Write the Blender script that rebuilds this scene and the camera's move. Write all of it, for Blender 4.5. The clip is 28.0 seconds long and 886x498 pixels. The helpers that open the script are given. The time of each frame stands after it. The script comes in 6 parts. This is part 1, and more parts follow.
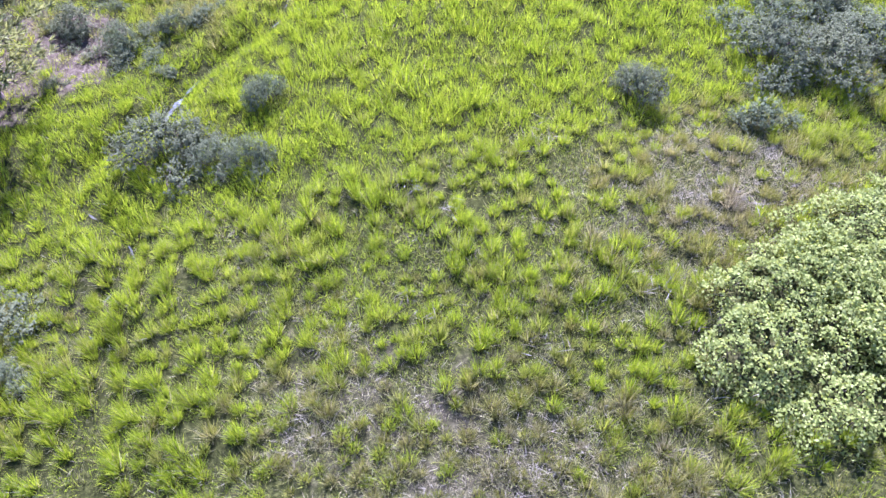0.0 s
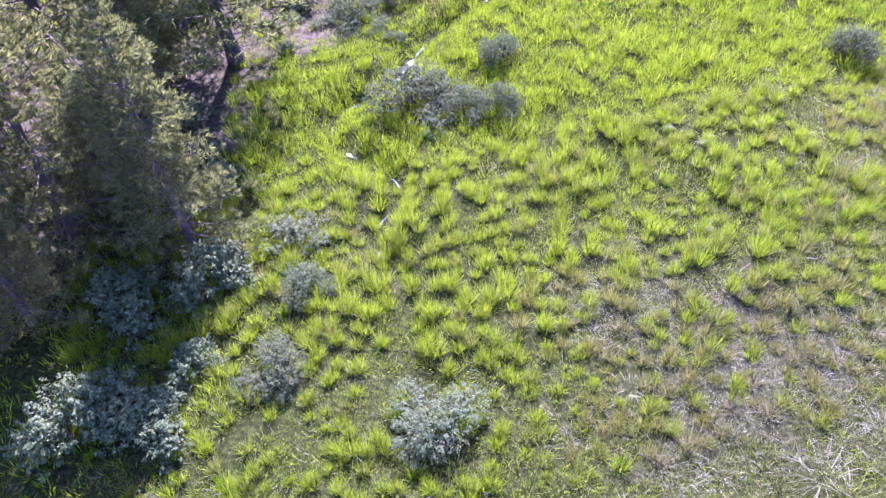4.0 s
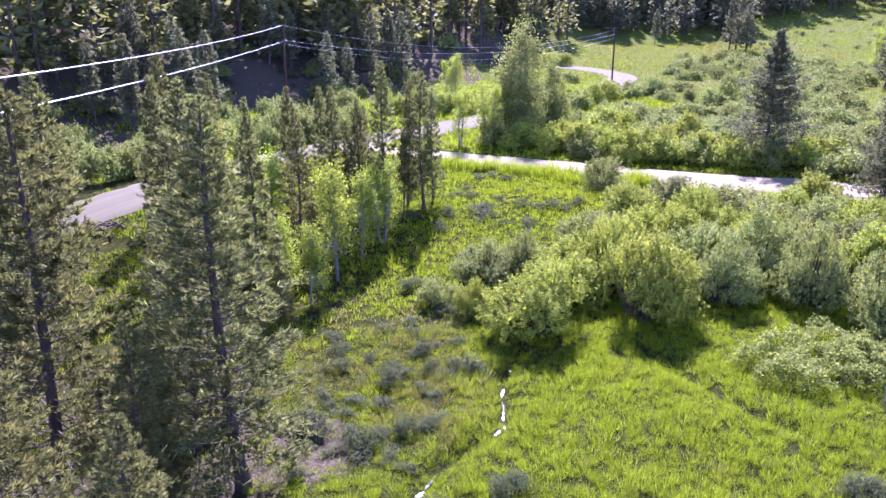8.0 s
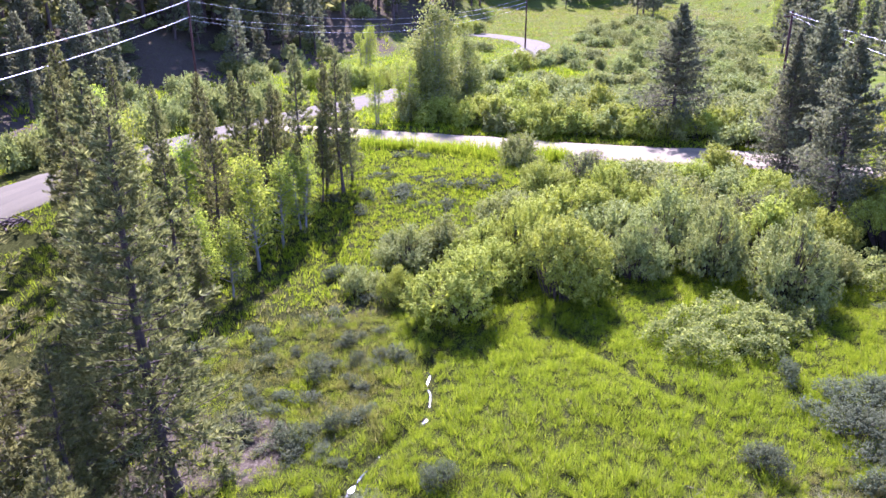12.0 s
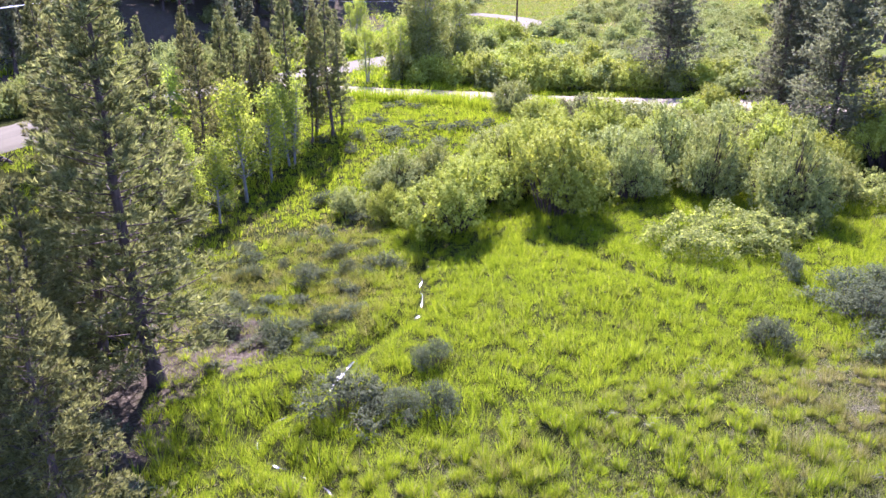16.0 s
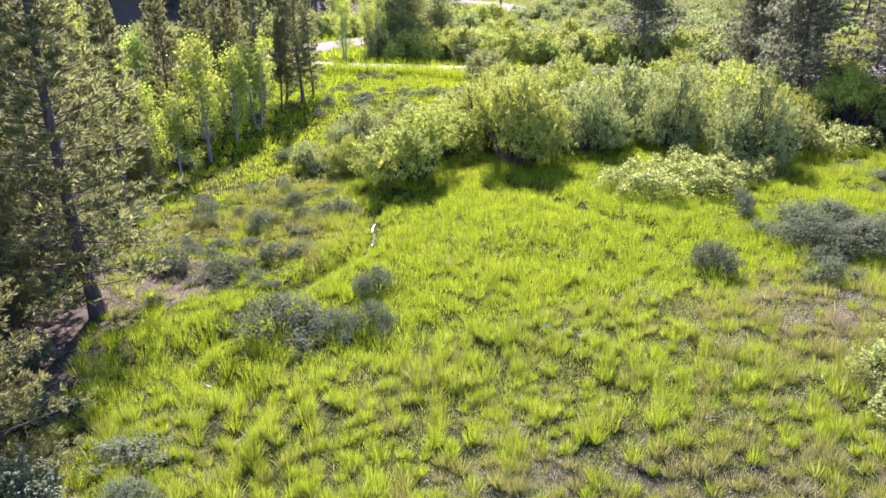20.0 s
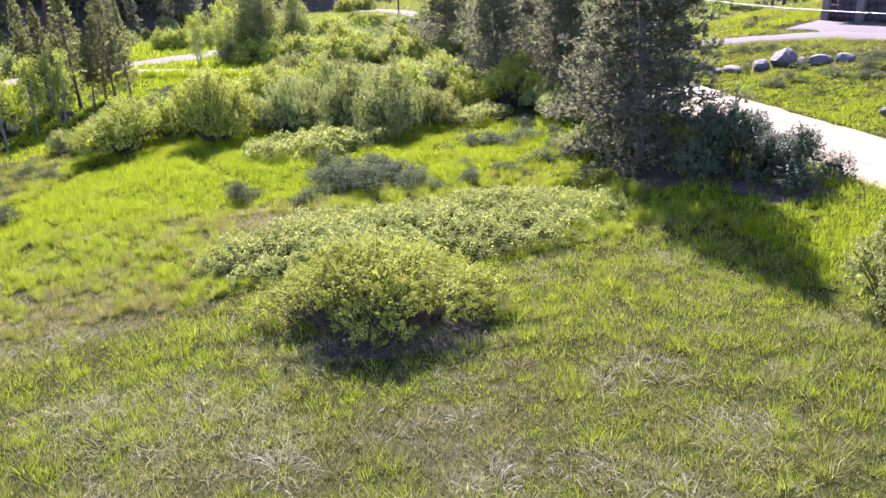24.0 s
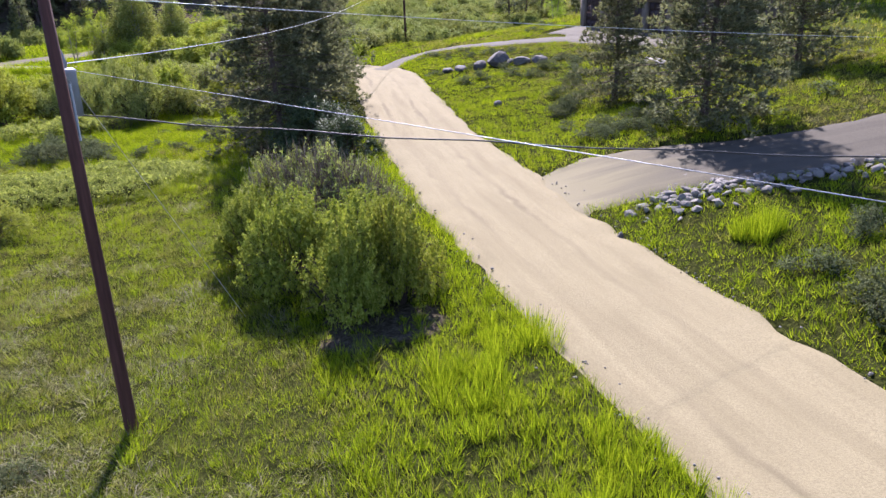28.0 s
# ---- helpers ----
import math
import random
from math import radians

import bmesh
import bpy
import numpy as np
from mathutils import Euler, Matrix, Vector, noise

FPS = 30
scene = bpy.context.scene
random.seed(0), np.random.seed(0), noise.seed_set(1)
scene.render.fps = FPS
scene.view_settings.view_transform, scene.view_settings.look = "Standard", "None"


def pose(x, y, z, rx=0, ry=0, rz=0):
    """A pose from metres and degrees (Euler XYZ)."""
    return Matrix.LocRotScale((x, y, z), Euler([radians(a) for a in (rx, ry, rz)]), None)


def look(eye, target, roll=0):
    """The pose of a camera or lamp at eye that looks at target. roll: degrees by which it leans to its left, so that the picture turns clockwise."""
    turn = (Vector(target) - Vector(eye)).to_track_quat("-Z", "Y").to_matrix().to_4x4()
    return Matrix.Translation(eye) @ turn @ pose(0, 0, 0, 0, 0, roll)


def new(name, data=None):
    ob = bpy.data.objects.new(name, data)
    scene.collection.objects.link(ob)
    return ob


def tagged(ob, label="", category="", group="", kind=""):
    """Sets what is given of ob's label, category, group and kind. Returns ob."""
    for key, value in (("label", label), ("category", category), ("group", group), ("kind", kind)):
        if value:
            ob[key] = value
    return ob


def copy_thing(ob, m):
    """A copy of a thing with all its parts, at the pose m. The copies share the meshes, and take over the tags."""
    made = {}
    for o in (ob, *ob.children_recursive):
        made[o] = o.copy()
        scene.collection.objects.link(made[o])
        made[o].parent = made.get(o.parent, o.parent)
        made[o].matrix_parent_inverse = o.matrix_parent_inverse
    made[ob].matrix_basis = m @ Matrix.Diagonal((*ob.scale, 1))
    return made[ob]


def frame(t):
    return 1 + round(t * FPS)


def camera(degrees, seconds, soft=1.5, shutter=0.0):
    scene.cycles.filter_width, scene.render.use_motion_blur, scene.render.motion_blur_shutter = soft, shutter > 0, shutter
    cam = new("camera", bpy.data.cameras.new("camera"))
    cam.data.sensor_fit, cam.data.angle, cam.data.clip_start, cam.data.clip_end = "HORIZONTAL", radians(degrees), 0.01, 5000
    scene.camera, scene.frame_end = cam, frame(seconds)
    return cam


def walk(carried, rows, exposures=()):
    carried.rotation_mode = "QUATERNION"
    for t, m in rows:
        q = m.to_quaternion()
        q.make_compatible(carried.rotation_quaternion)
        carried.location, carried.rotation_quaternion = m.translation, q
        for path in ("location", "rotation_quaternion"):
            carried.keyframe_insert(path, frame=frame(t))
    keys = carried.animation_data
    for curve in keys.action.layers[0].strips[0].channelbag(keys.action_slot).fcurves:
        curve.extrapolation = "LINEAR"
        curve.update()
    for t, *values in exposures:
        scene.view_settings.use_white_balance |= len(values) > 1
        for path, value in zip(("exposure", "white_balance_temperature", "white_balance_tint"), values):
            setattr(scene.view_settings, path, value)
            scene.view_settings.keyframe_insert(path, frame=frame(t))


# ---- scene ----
cam = camera(60.3, 28.0, soft=1.5)
METRES, EYE, TILT, LEAN, TURN = 60.0, 13.7, 0.0, 0.0, -10.6
ROWS = [
    (0.0, 0.0, 0.0, 0.0, -1.92, -51.88, 1.5),
    (0.5, -0.0191, 0.0011, 0.006, -2.95, -52.09, 1.42),
    (1.0, -0.0381, -0.0025, 0.0091, -2.79, -52.21, 1.37),
    (1.5, -0.0545, -0.0098, 0.0079, -1.96, -52.24, 1.37),
    (2.0, -0.0682, -0.0188, 0.0032, -1.13, -52.22, 1.43),
    (2.5, -0.0796, -0.0283, -0.001, -0.4, -52.22, 1.52),
    (4.5, -0.1109, -0.0593, -0.0069, -0.18, -43.27, 1.14),
    (5.0, -0.1126, -0.0568, -0.0043, -0.0, -31.35, 0.43),
    (5.5, -0.1122, -0.0552, -0.0024, 1.3, -23.23, 0.13),
    (6.0, -0.1113, -0.0547, -0.0022, 1.49, -20.05, -0.01),
    (6.5, -0.1105, -0.0538, -0.0005, 0.93, -18.6, -0.07),
    (7.0, -0.1106, -0.054, 0.0006, 0.81, -18.27, -0.07),
    (7.5, -0.1117, -0.0533, 0.0014, 0.96, -18.18, -0.08),
    (8.0, -0.1127, -0.0533, 0.0038, 0.63, -18.1, -0.12),
    (8.5, -0.1136, -0.0547, 0.0075, -1.27, -18.13, -0.15),
    (9.0, -0.1125, -0.0562, 0.0149, -4.15, -19.35, -0.03),
    (9.5, -0.1127, -0.0565, 0.0225, -6.07, -20.16, 0.04),
    (10.0, -0.1123, -0.0564, 0.0291, -6.57, -20.58, 0.08),
    (10.5, -0.1119, -0.0566, 0.0287, -6.3, -20.6, 0.11),
    (11.0, -0.1116, -0.0561, 0.0266, -6.32, -20.64, 0.07),
    (11.5, -0.112, -0.0551, 0.0282, -6.09, -20.71, 0.11),
    (12.0, -0.1119, -0.0555, 0.0241, -5.64, -20.74, 0.16),
    (12.5, -0.1118, -0.0559, 0.0175, -5.06, -20.72, 0.2),
    (14.5, -0.1137, -0.058, -0.0156, -5.23, -20.67, 0.24),
    (15.0, -0.1132, -0.0599, -0.0244, -5.31, -20.68, 0.24),
    (15.5, -0.1137, -0.062, -0.0341, -5.37, -20.64, 0.25),
    (16.0, -0.1133, -0.0642, -0.0446, -6.3, -20.62, 0.18),
    (16.5, -0.1122, -0.0659, -0.0555, -7.22, -20.64, 0.12),
    (17.0, -0.1116, -0.0673, -0.0667, -7.89, -20.67, 0.07),
    (17.5, -0.1088, -0.0676, -0.0757, -8.13, -20.69, 0.03),
    (18.0, -0.1055, -0.0665, -0.079, -7.95, -20.71, 0.08),
    (18.5, -0.1035, -0.0662, -0.0802, -7.22, -20.73, 0.16),
    (19.0, -0.1019, -0.0669, -0.0813, -6.59, -20.74, 0.22),
    (19.5, -0.0998, -0.069, -0.0818, -6.12, -20.72, 0.29),
    (20.0, -0.0875, -0.077, -0.0808, -6.76, -20.68, 0.36),
    (20.5, -0.0658, -0.0922, -0.0777, -7.89, -20.64, 0.47),
    (22.5, 0.0614, -0.1876, -0.0768, -7.9, -20.35, 1.57),
    (23.0, 0.0992, -0.2175, -0.0762, -7.68, -20.32, 1.76),
    (23.5, 0.1373, -0.2486, -0.0763, -7.3, -20.26, 1.92),
    (24.0, 0.1752, -0.2801, -0.0761, -7.07, -20.19, 2.08),
    (24.5, 0.212, -0.3125, -0.0754, -6.78, -20.15, 2.09),
    (25.0, 0.2491, -0.3437, -0.0744, -6.55, -20.09, 2.14),
    (25.5, 0.2871, -0.373, -0.0711, -6.92, -20.12, 2.07),
    (26.0, 0.3246, -0.4, -0.0687, -6.93, -20.15, 2.11),
    (26.5, 0.3607, -0.4245, -0.069, -6.45, -20.16, 2.02),
    (27.0, 0.3971, -0.4441, -0.0683, -6.12, -20.23, 2.04),
    (27.5, 0.4332, -0.4597, -0.0673, -6.12, -20.31, 2.0),
    (28.0, 0.4688, -0.4743, -0.0641, -6.58, -20.45, 1.95),
]
EXPOSURES = [(0.0, 3.2, 4900, 53.0), (2.5, 3.22, 4900, 54.0), (5.0, 3.42, 4950, 62.0), (6.0, 3.06, 5000, 60.0), (6.5, 2.98, 5000, 60.0), (8.0, 2.84, 5100, 57.0), (12.0, 2.88, 5150, 55.0), (20.0, 2.98, 5500, 46.0), (25.0, 2.8, 5600, 46.0), (26.0, 2.66, 5650, 41.0), (27.0, 2.4, 5700, 34.0), (28.0, 2.1, 5800, 30.0)]
walk(cam, [(t, pose(0, 0, EYE, TILT, LEAN, TURN) @ pose(METRES * x, METRES * y, METRES * z, 90 + pitch, roll, yaw)) for t, x, y, z, yaw, pitch, roll in ROWS], EXPOSURES)

# ---- world, sun ----
SUN_AZ, SUN_EL = 12.0, 42.0
world = bpy.data.worlds.new("sky")
scene.world = world
world.use_nodes = True
wn, wl = world.node_tree.nodes, world.node_tree.links
sky = wn.new("ShaderNodeTexSky")
sky.sky_type, sky.sun_disc = "NISHITA", False
sky.sun_elevation, sky.sun_rotation = radians(SUN_EL), radians(SUN_AZ)
sky.altitude, sky.dust_density = 1800, 1.2
wl.new(sky.outputs[0], wn["Background"].inputs[0])
wn["Background"].inputs[1].default_value = 0.1
sun = new("sun", bpy.data.lights.new("sun", "SUN"))
sun.data.energy, sun.data.angle, sun.data.color = 5.0, radians(1.2), (1.0, 0.95, 0.87)
SUN_DIR = Vector((math.sin(radians(SUN_AZ)) * math.cos(radians(SUN_EL)), math.cos(radians(SUN_AZ)) * math.cos(radians(SUN_EL)), math.sin(radians(SUN_EL))))
sun.matrix_world = look((0, 0, 60), Vector((0, 0, 60)) - SUN_DIR)


# ---- materials ----
def node_mat(name):
    m = bpy.data.materials.new(name)
    m.use_nodes = True
    nt = m.node_tree
    nt.nodes.clear()
    out = nt.nodes.new("ShaderNodeOutputMaterial")
    return m, nt, out


def nd(nt, kind, **sockets):
    n = nt.nodes.new(kind)
    for k, v in sockets.items():
        key = k.replace("_", " ")
        if hasattr(v, "links"):
            nt.links.new(v, n.inputs[key])
        else:
            n.inputs[key].default_value = v
    return n


def ramp(nt, fac, stops):
    r = nt.nodes.new("ShaderNodeValToRGB")
    el = r.color_ramp.elements
    while len(el) < len(stops):
        el.new(0.5)
    for e, (p, c) in zip(el, stops):
        e.position, e.color = p, (*c, 1)
    nt.links.new(fac, r.inputs[0])
    return r.outputs[0]


def mix(nt, fac, a, b, blend="MIX"):
    n = nt.nodes.new("ShaderNodeMix")
    n.data_type, n.blend_type = "RGBA", blend
    for i, v in ((0, fac), (6, a), (7, b)):
        if hasattr(v, "links"):
            nt.links.new(v, n.inputs[i])
        else:
            n.inputs[i].default_value = v if i == 0 else (*v, 1)
    return n.outputs[2]


def noise_at(nt, scale, detail=3.0, rough=0.55, coord="world"):
    n = nd(nt, "ShaderNodeTexNoise", Scale=scale, Detail=detail, Roughness=rough)
    if coord == "world":
        nt.links.new(nt.nodes.new("ShaderNodeNewGeometry").outputs["Position"], n.inputs["Vector"])
    else:
        nt.links.new(nt.nodes.new("ShaderNodeTexCoord").outputs[coord], n.inputs["Vector"])
    return n.outputs["Fac"]


def maths(nt, op, a, b):
    n = nt.nodes.new("ShaderNodeMath")
    n.operation = op
    for i, v in enumerate((a, b)):
        if hasattr(v, "links"):
            nt.links.new(v, n.inputs[i])
        else:
            n.inputs[i].default_value = v
    return n.outputs[0]


def attribute(nt, name):
    a = nt.nodes.new("ShaderNodeAttribute")
    a.attribute_name = name
    return a.outputs["Fac"]


def leafy(name, stops, glow, gloss=0.5, through_tint=(1.15, 1.1, 0.55), trans=0.42, broad=0.35, vary=0.3):
    """Foliage: each leaf its own shade, broad patches over them, part of the light passing through."""
    m, nt, out = node_mat(name)
    geo = nt.nodes.new("ShaderNodeNewGeometry")
    base = ramp(nt, geo.outputs["Random Per Island"], stops)
    patch = noise_at(nt, broad, 2.0)
    dull = tuple(0.55 * v for v in stops[0][1])
    base = mix(nt, maths(nt, "MULTIPLY", patch, 0.55), base, mix(nt, 0.6, base, dull))
    info = nt.nodes.new("ShaderNodeObjectInfo")
    hsv = nd(nt, "ShaderNodeHueSaturation", Color=base)
    nt.links.new(maths(nt, "ADD", maths(nt, "MULTIPLY", info.outputs["Random"], vary), 1 - vary / 2), hsv.inputs["Value"])
    nt.links.new(maths(nt, "ADD", maths(nt, "MULTIPLY", info.outputs["Random"], vary * 0.08), 0.5 - vary * 0.03), hsv.inputs["Hue"])
    col = hsv.outputs[0]
    p = nd(nt, "ShaderNodeBsdfPrincipled", Base_Color=col, Roughness=gloss)
    p.inputs["Specular IOR Level"].default_value = 0.3 * glow
    t = nd(nt, "ShaderNodeBsdfTranslucent", Color=mix(nt, 1.0, col, through_tint, "MULTIPLY"))
    s = nd(nt, "ShaderNodeMixShader", Fac=trans)
    nt.links.new(p.outputs[0], s.inputs[1])
    nt.links.new(t.outputs[0], s.inputs[2])
    nt.links.new(s.outputs[0], out.inputs[0])
    return m


def solid(name, stops, scale, rough=0.8, bump=0.3, fine=0.0, metal=0.0, coord="Object", stretch=None, spec=0.15):
    m, nt, out = node_mat(name)
    n = nd(nt, "ShaderNodeTexNoise", Scale=scale, Detail=6.0, Roughness=0.6)
    tc = nt.nodes.new("ShaderNodeTexCoord").outputs[coord]
    if stretch:
        mp = nd(nt, "ShaderNodeMapping", Vector=tc)
        mp.inputs["Scale"].default_value = stretch
        tc = mp.outputs[0]
    nt.links.new(tc, n.inputs["Vector"])
    col = ramp(nt, n.outputs["Fac"], stops)
    big = nd(nt, "ShaderNodeTexNoise", Scale=scale * 0.13, Detail=2.0)
    nt.links.new(tc, big.inputs["Vector"])
    col = mix(nt, maths(nt, "MULTIPLY", big.outputs["Fac"], 0.5), col, tuple(0.6 * v for v in stops[0][1]))
    info = nt.nodes.new("ShaderNodeObjectInfo")
    hsv = nd(nt, "ShaderNodeHueSaturation", Color=col)
    nt.links.new(maths(nt, "ADD", maths(nt, "MULTIPLY", info.outputs["Random"], 0.3), 0.85), hsv.inputs["Value"])
    p = nd(nt, "ShaderNodeBsdfPrincipled", Base_Color=hsv.outputs[0], Roughness=rough, Metallic=metal)
    p.inputs["Specular IOR Level"].default_value = spec
    if bump:
        b = nd(nt, "ShaderNodeBump", Strength=bump, Distance=0.03)
        nt.links.new(n.outputs["Fac"], b.inputs["Height"])
        nt.links.new(b.outputs[0], p.inputs["Normal"])
    nt.links.new(p.outputs[0], out.inputs[0])
    return m


PINE = leafy("pine_needles", [(0, (0.076, 0.084, 0.025)), (0.5, (0.138, 0.148, 0.05)), (1, (0.215, 0.222, 0.088))], 0.08, 0.6, (1.15, 1.1, 0.75), 0.45)
SPRUCE = leafy("spruce_needles", [(0, (0.075, 0.085, 0.045)), (0.6, (0.135, 0.148, 0.078)), (1, (0.21, 0.22, 0.125))], 0.1, 0.6, (1.15, 1.1, 0.8), 0.4)
WILLOW = leafy("willow_leaves", [(0, (0.165, 0.2, 0.018)), (0.5, (0.262, 0.305, 0.038)), (1, (0.35, 0.39, 0.075))], 0.08, 0.6, (1.12, 1.08, 0.58), 0.38, vary=0.24)
WILLOW_GREY = leafy("grey_willow_leaves", [(0, (0.142, 0.168, 0.036)), (0.5, (0.215, 0.245, 0.064)), (1, (0.29, 0.32, 0.105))], 0.08, 0.6, (1.12, 1.08, 0.62), 0.34, vary=0.24)
ROADSIDE = leafy("roadside_shrub_leaves", [(0, (0.115, 0.15, 0.018)), (0.5, (0.188, 0.228, 0.034)), (1, (0.275, 0.31, 0.068))], 0.06, 0.65, (1.15, 1.08, 0.6), 0.38, vary=0.24)
# Shade below the pines is put into this leaf colour.
SHADY = leafy("shady_shrub_leaves", [(0, (0.048, 0.06, 0.026)), (0.5, (0.08, 0.096, 0.04)), (1, (0.125, 0.142, 0.068))], 0.12, 0.55, (1.1, 1.1, 0.65), 0.2)
# Green leaf made very dark: the spruce's shade is put into this colour.
SHADE_GREEN = leafy("shade_green_leaves", [(0, (0.03, 0.042, 0.018)), (0.5, (0.055, 0.072, 0.028)), (1, (0.095, 0.118, 0.05))], 0.3, 0.5, (1.1, 1.1, 0.65), 0.15)
DOGWOOD = leafy("dogwood_leaves", [(0, (0.09, 0.118, 0.024)), (0.5, (0.168, 0.2, 0.046)), (1, (0.24, 0.27, 0.085))], 0.06, 0.65, (1.7, 1.6, 0.95), 0.5, vary=0.06)
# Grey-green willow leaf, darkened in colour for the dimmer look of far shrubs.
WILLOW_DIM = leafy("dim_willow_leaves", [(0, (0.125, 0.15, 0.036)), (0.5, (0.192, 0.222, 0.06)), (1, (0.265, 0.295, 0.1))], 0.05, 0.7, (1.12, 1.08, 0.7), 0.36, vary=0.3)
ASPEN = leafy("aspen_leaves", [(0, (0.15, 0.21, 0.022)), (0.5, (0.235, 0.305, 0.038)), (1, (0.31, 0.37, 0.07))], 0.06, 0.6, (1.15, 1.08, 0.55), 0.48)
SAGE = leafy("sage_leaves", [(0, (0.046, 0.056, 0.024)), (0.5, (0.088, 0.102, 0.046)), (1, (0.138, 0.154, 0.078))], 0.03, 0.8, (1.05, 1.08, 0.8), 0.28, vary=0.2)
TWIGS = leafy("bare_twigs", [(0, (0.077, 0.059, 0.045)), (0.5, (0.126, 0.104, 0.081)), (1, (0.189, 0.162, 0.126))], 0.15, 0.7, (1, 1, 1), 0.1)
BARK = solid("bark", [(0.3, (0.045, 0.034, 0.028)), (0.7, (0.125, 0.092, 0.072))], 9, 0.9, 0.6, stretch=(1, 1, 0.25))
PALE_BARK = solid("pale_bark", [(0.3, (0.114, 0.109, 0.088)), (0.7, (0.26, 0.25, 0.218))], 6, 0.8, 0.3, stretch=(1, 1, 0.4))
STEM = solid("shrub_stems", [(0.3, (0.04, 0.029, 0.022)), (0.7, (0.095, 0.07, 0.052))], 12, 0.9, 0.3)
ROCK = solid("rock", [(0.25, (0.055, 0.049, 0.044)), (0.5, (0.098, 0.089, 0.08)), (0.75, (0.15, 0.138, 0.125))], 5, 0.85, 0.5)
PALE_ROCK = solid("pale_stone", [(0.25, (0.085, 0.078, 0.068)), (0.5, (0.16, 0.146, 0.128)), (0.75, (0.24, 0.222, 0.2))], 4, 0.85, 0.5)
POLE = solid("creosoted_wood", [(0.3, (0.036, 0.015, 0.011)), (0.7, (0.085, 0.036, 0.026))], 14, 0.75, 0.3, stretch=(1, 1, 0.06))
STEEL = solid("grey_paint", [(0.3, (0.216, 0.228, 0.24)), (0.7, (0.276, 0.288, 0.3))], 6, 0.45, 0.0)
CERAMIC = solid("insulator_glaze", [(0.3, (0.156, 0.146, 0.14)), (0.7, (0.208, 0.198, 0.187))], 8, 0.2, 0.0, spec=0.6)
WIRE = solid("aluminium_wire", [(0.3, (0.372, 0.372, 0.372)), (0.7, (0.45, 0.45, 0.45))], 3, 0.35, 0.0, metal=0.6)
CABLE = solid("weathered_cable", [(0.3, (0.018, 0.018, 0.018)), (0.7, (0.048, 0.048, 0.048))], 1.2, 0.5, 0.0)
DOOR = solid("brown_door_paint", [(0.3, (0.05, 0.036, 0.034)), (0.7, (0.07, 0.05, 0.046))], 3, 0.6, 0.1)
SIDING = solid("tan_siding", [(0.3, (0.104, 0.078, 0.057)), (0.7, (0.151, 0.12, 0.088))], 4, 0.8, 0.2)
STONE = solid("pier_stone", [(0.3, (0.146, 0.12, 0.094)), (0.7, (0.218, 0.187, 0.151))], 5, 0.85, 0.4)
ROOF = solid("roof_metal", [(0.3, (0.083, 0.057, 0.047)), (0.7, (0.114, 0.083, 0.068))], 3, 0.45, 0.1)
PLANK = solid("weathered_wood", [(0.3, (0.125, 0.114, 0.099)), (0.7, (0.229, 0.213, 0.187))], 8, 0.85, 0.4, stretch=(0.1, 1, 1))
STRAW = leafy("dead_stalks", [(0, (0.135, 0.113, 0.072)), (0.5, (0.203, 0.18, 0.131)), (1, (0.279, 0.257, 0.203))], 0.2, 0.6, (1, 1, 0.9), 0.3)


def meadow_colour(nt):
    """Green turns to straw by the dryness of the place, in patches."""
    dry = attribute(nt, "dry")
    geo = nt.nodes.new("ShaderNodeNewGeometry")
    rnd = geo.outputs["Random Per Island"]
    return dry, rnd


def grass_mat():
    m, nt, out = node_mat("grass_blades")
    dry, rnd = meadow_colour(nt)
    green = ramp(nt, rnd, [(0, (0.06, 0.1, 0.002)), (0.5, (0.162, 0.228, 0.004)), (1, (0.305, 0.37, 0.014))])
    olive = ramp(nt, rnd, [(0, (0.06, 0.07, 0.012)), (0.5, (0.138, 0.147, 0.026)), (0.85, (0.205, 0.2, 0.055)), (1, (0.31, 0.28, 0.155))])
    straw = ramp(nt, rnd, [(0, (0.075, 0.066, 0.038)), (0.4, (0.155, 0.138, 0.085)), (0.75, (0.23, 0.208, 0.14)), (1, (0.32, 0.295, 0.225))])
    patch = noise_at(nt, 0.5, 3.0)
    f = maths(nt, "ADD", dry, maths(nt, "MULTIPLY", maths(nt, "SUBTRACT", patch, 0.5), 0.4))
    col = mix(nt, ramp(nt, f, [(0.2, (0, 0, 0)), (0.46, (1, 1, 1))]), green, olive)
    col = mix(nt, ramp(nt, f, [(0.58, (0, 0, 0)), (0.95, (1, 1, 1))]), col, straw)
    fresh = noise_at(nt, 0.13, 2.0)
    col = mix(nt, ramp(nt, fresh, [(0.35, (0, 0, 0)), (0.7, (0.35, 0.35, 0.35))]), col, mix(nt, 1.0, col, (0.7, 0.85, 0.8), "MULTIPLY"))
    p = nd(nt, "ShaderNodeBsdfPrincipled", Base_Color=col, Roughness=0.55)
    p.inputs["Specular IOR Level"].default_value = 0.03
    t = nd(nt, "ShaderNodeBsdfTranslucent", Color=mix(nt, 1.0, col, (1.12, 1.06, 0.6), "MULTIPLY"))
    s = nd(nt, "ShaderNodeMixShader", Fac=0.42)
    nt.links.new(p.outputs[0], s.inputs[1])
    nt.links.new(t.outputs[0], s.inputs[2])
    nt.links.new(s.outputs[0], out.inputs[0])
    return m


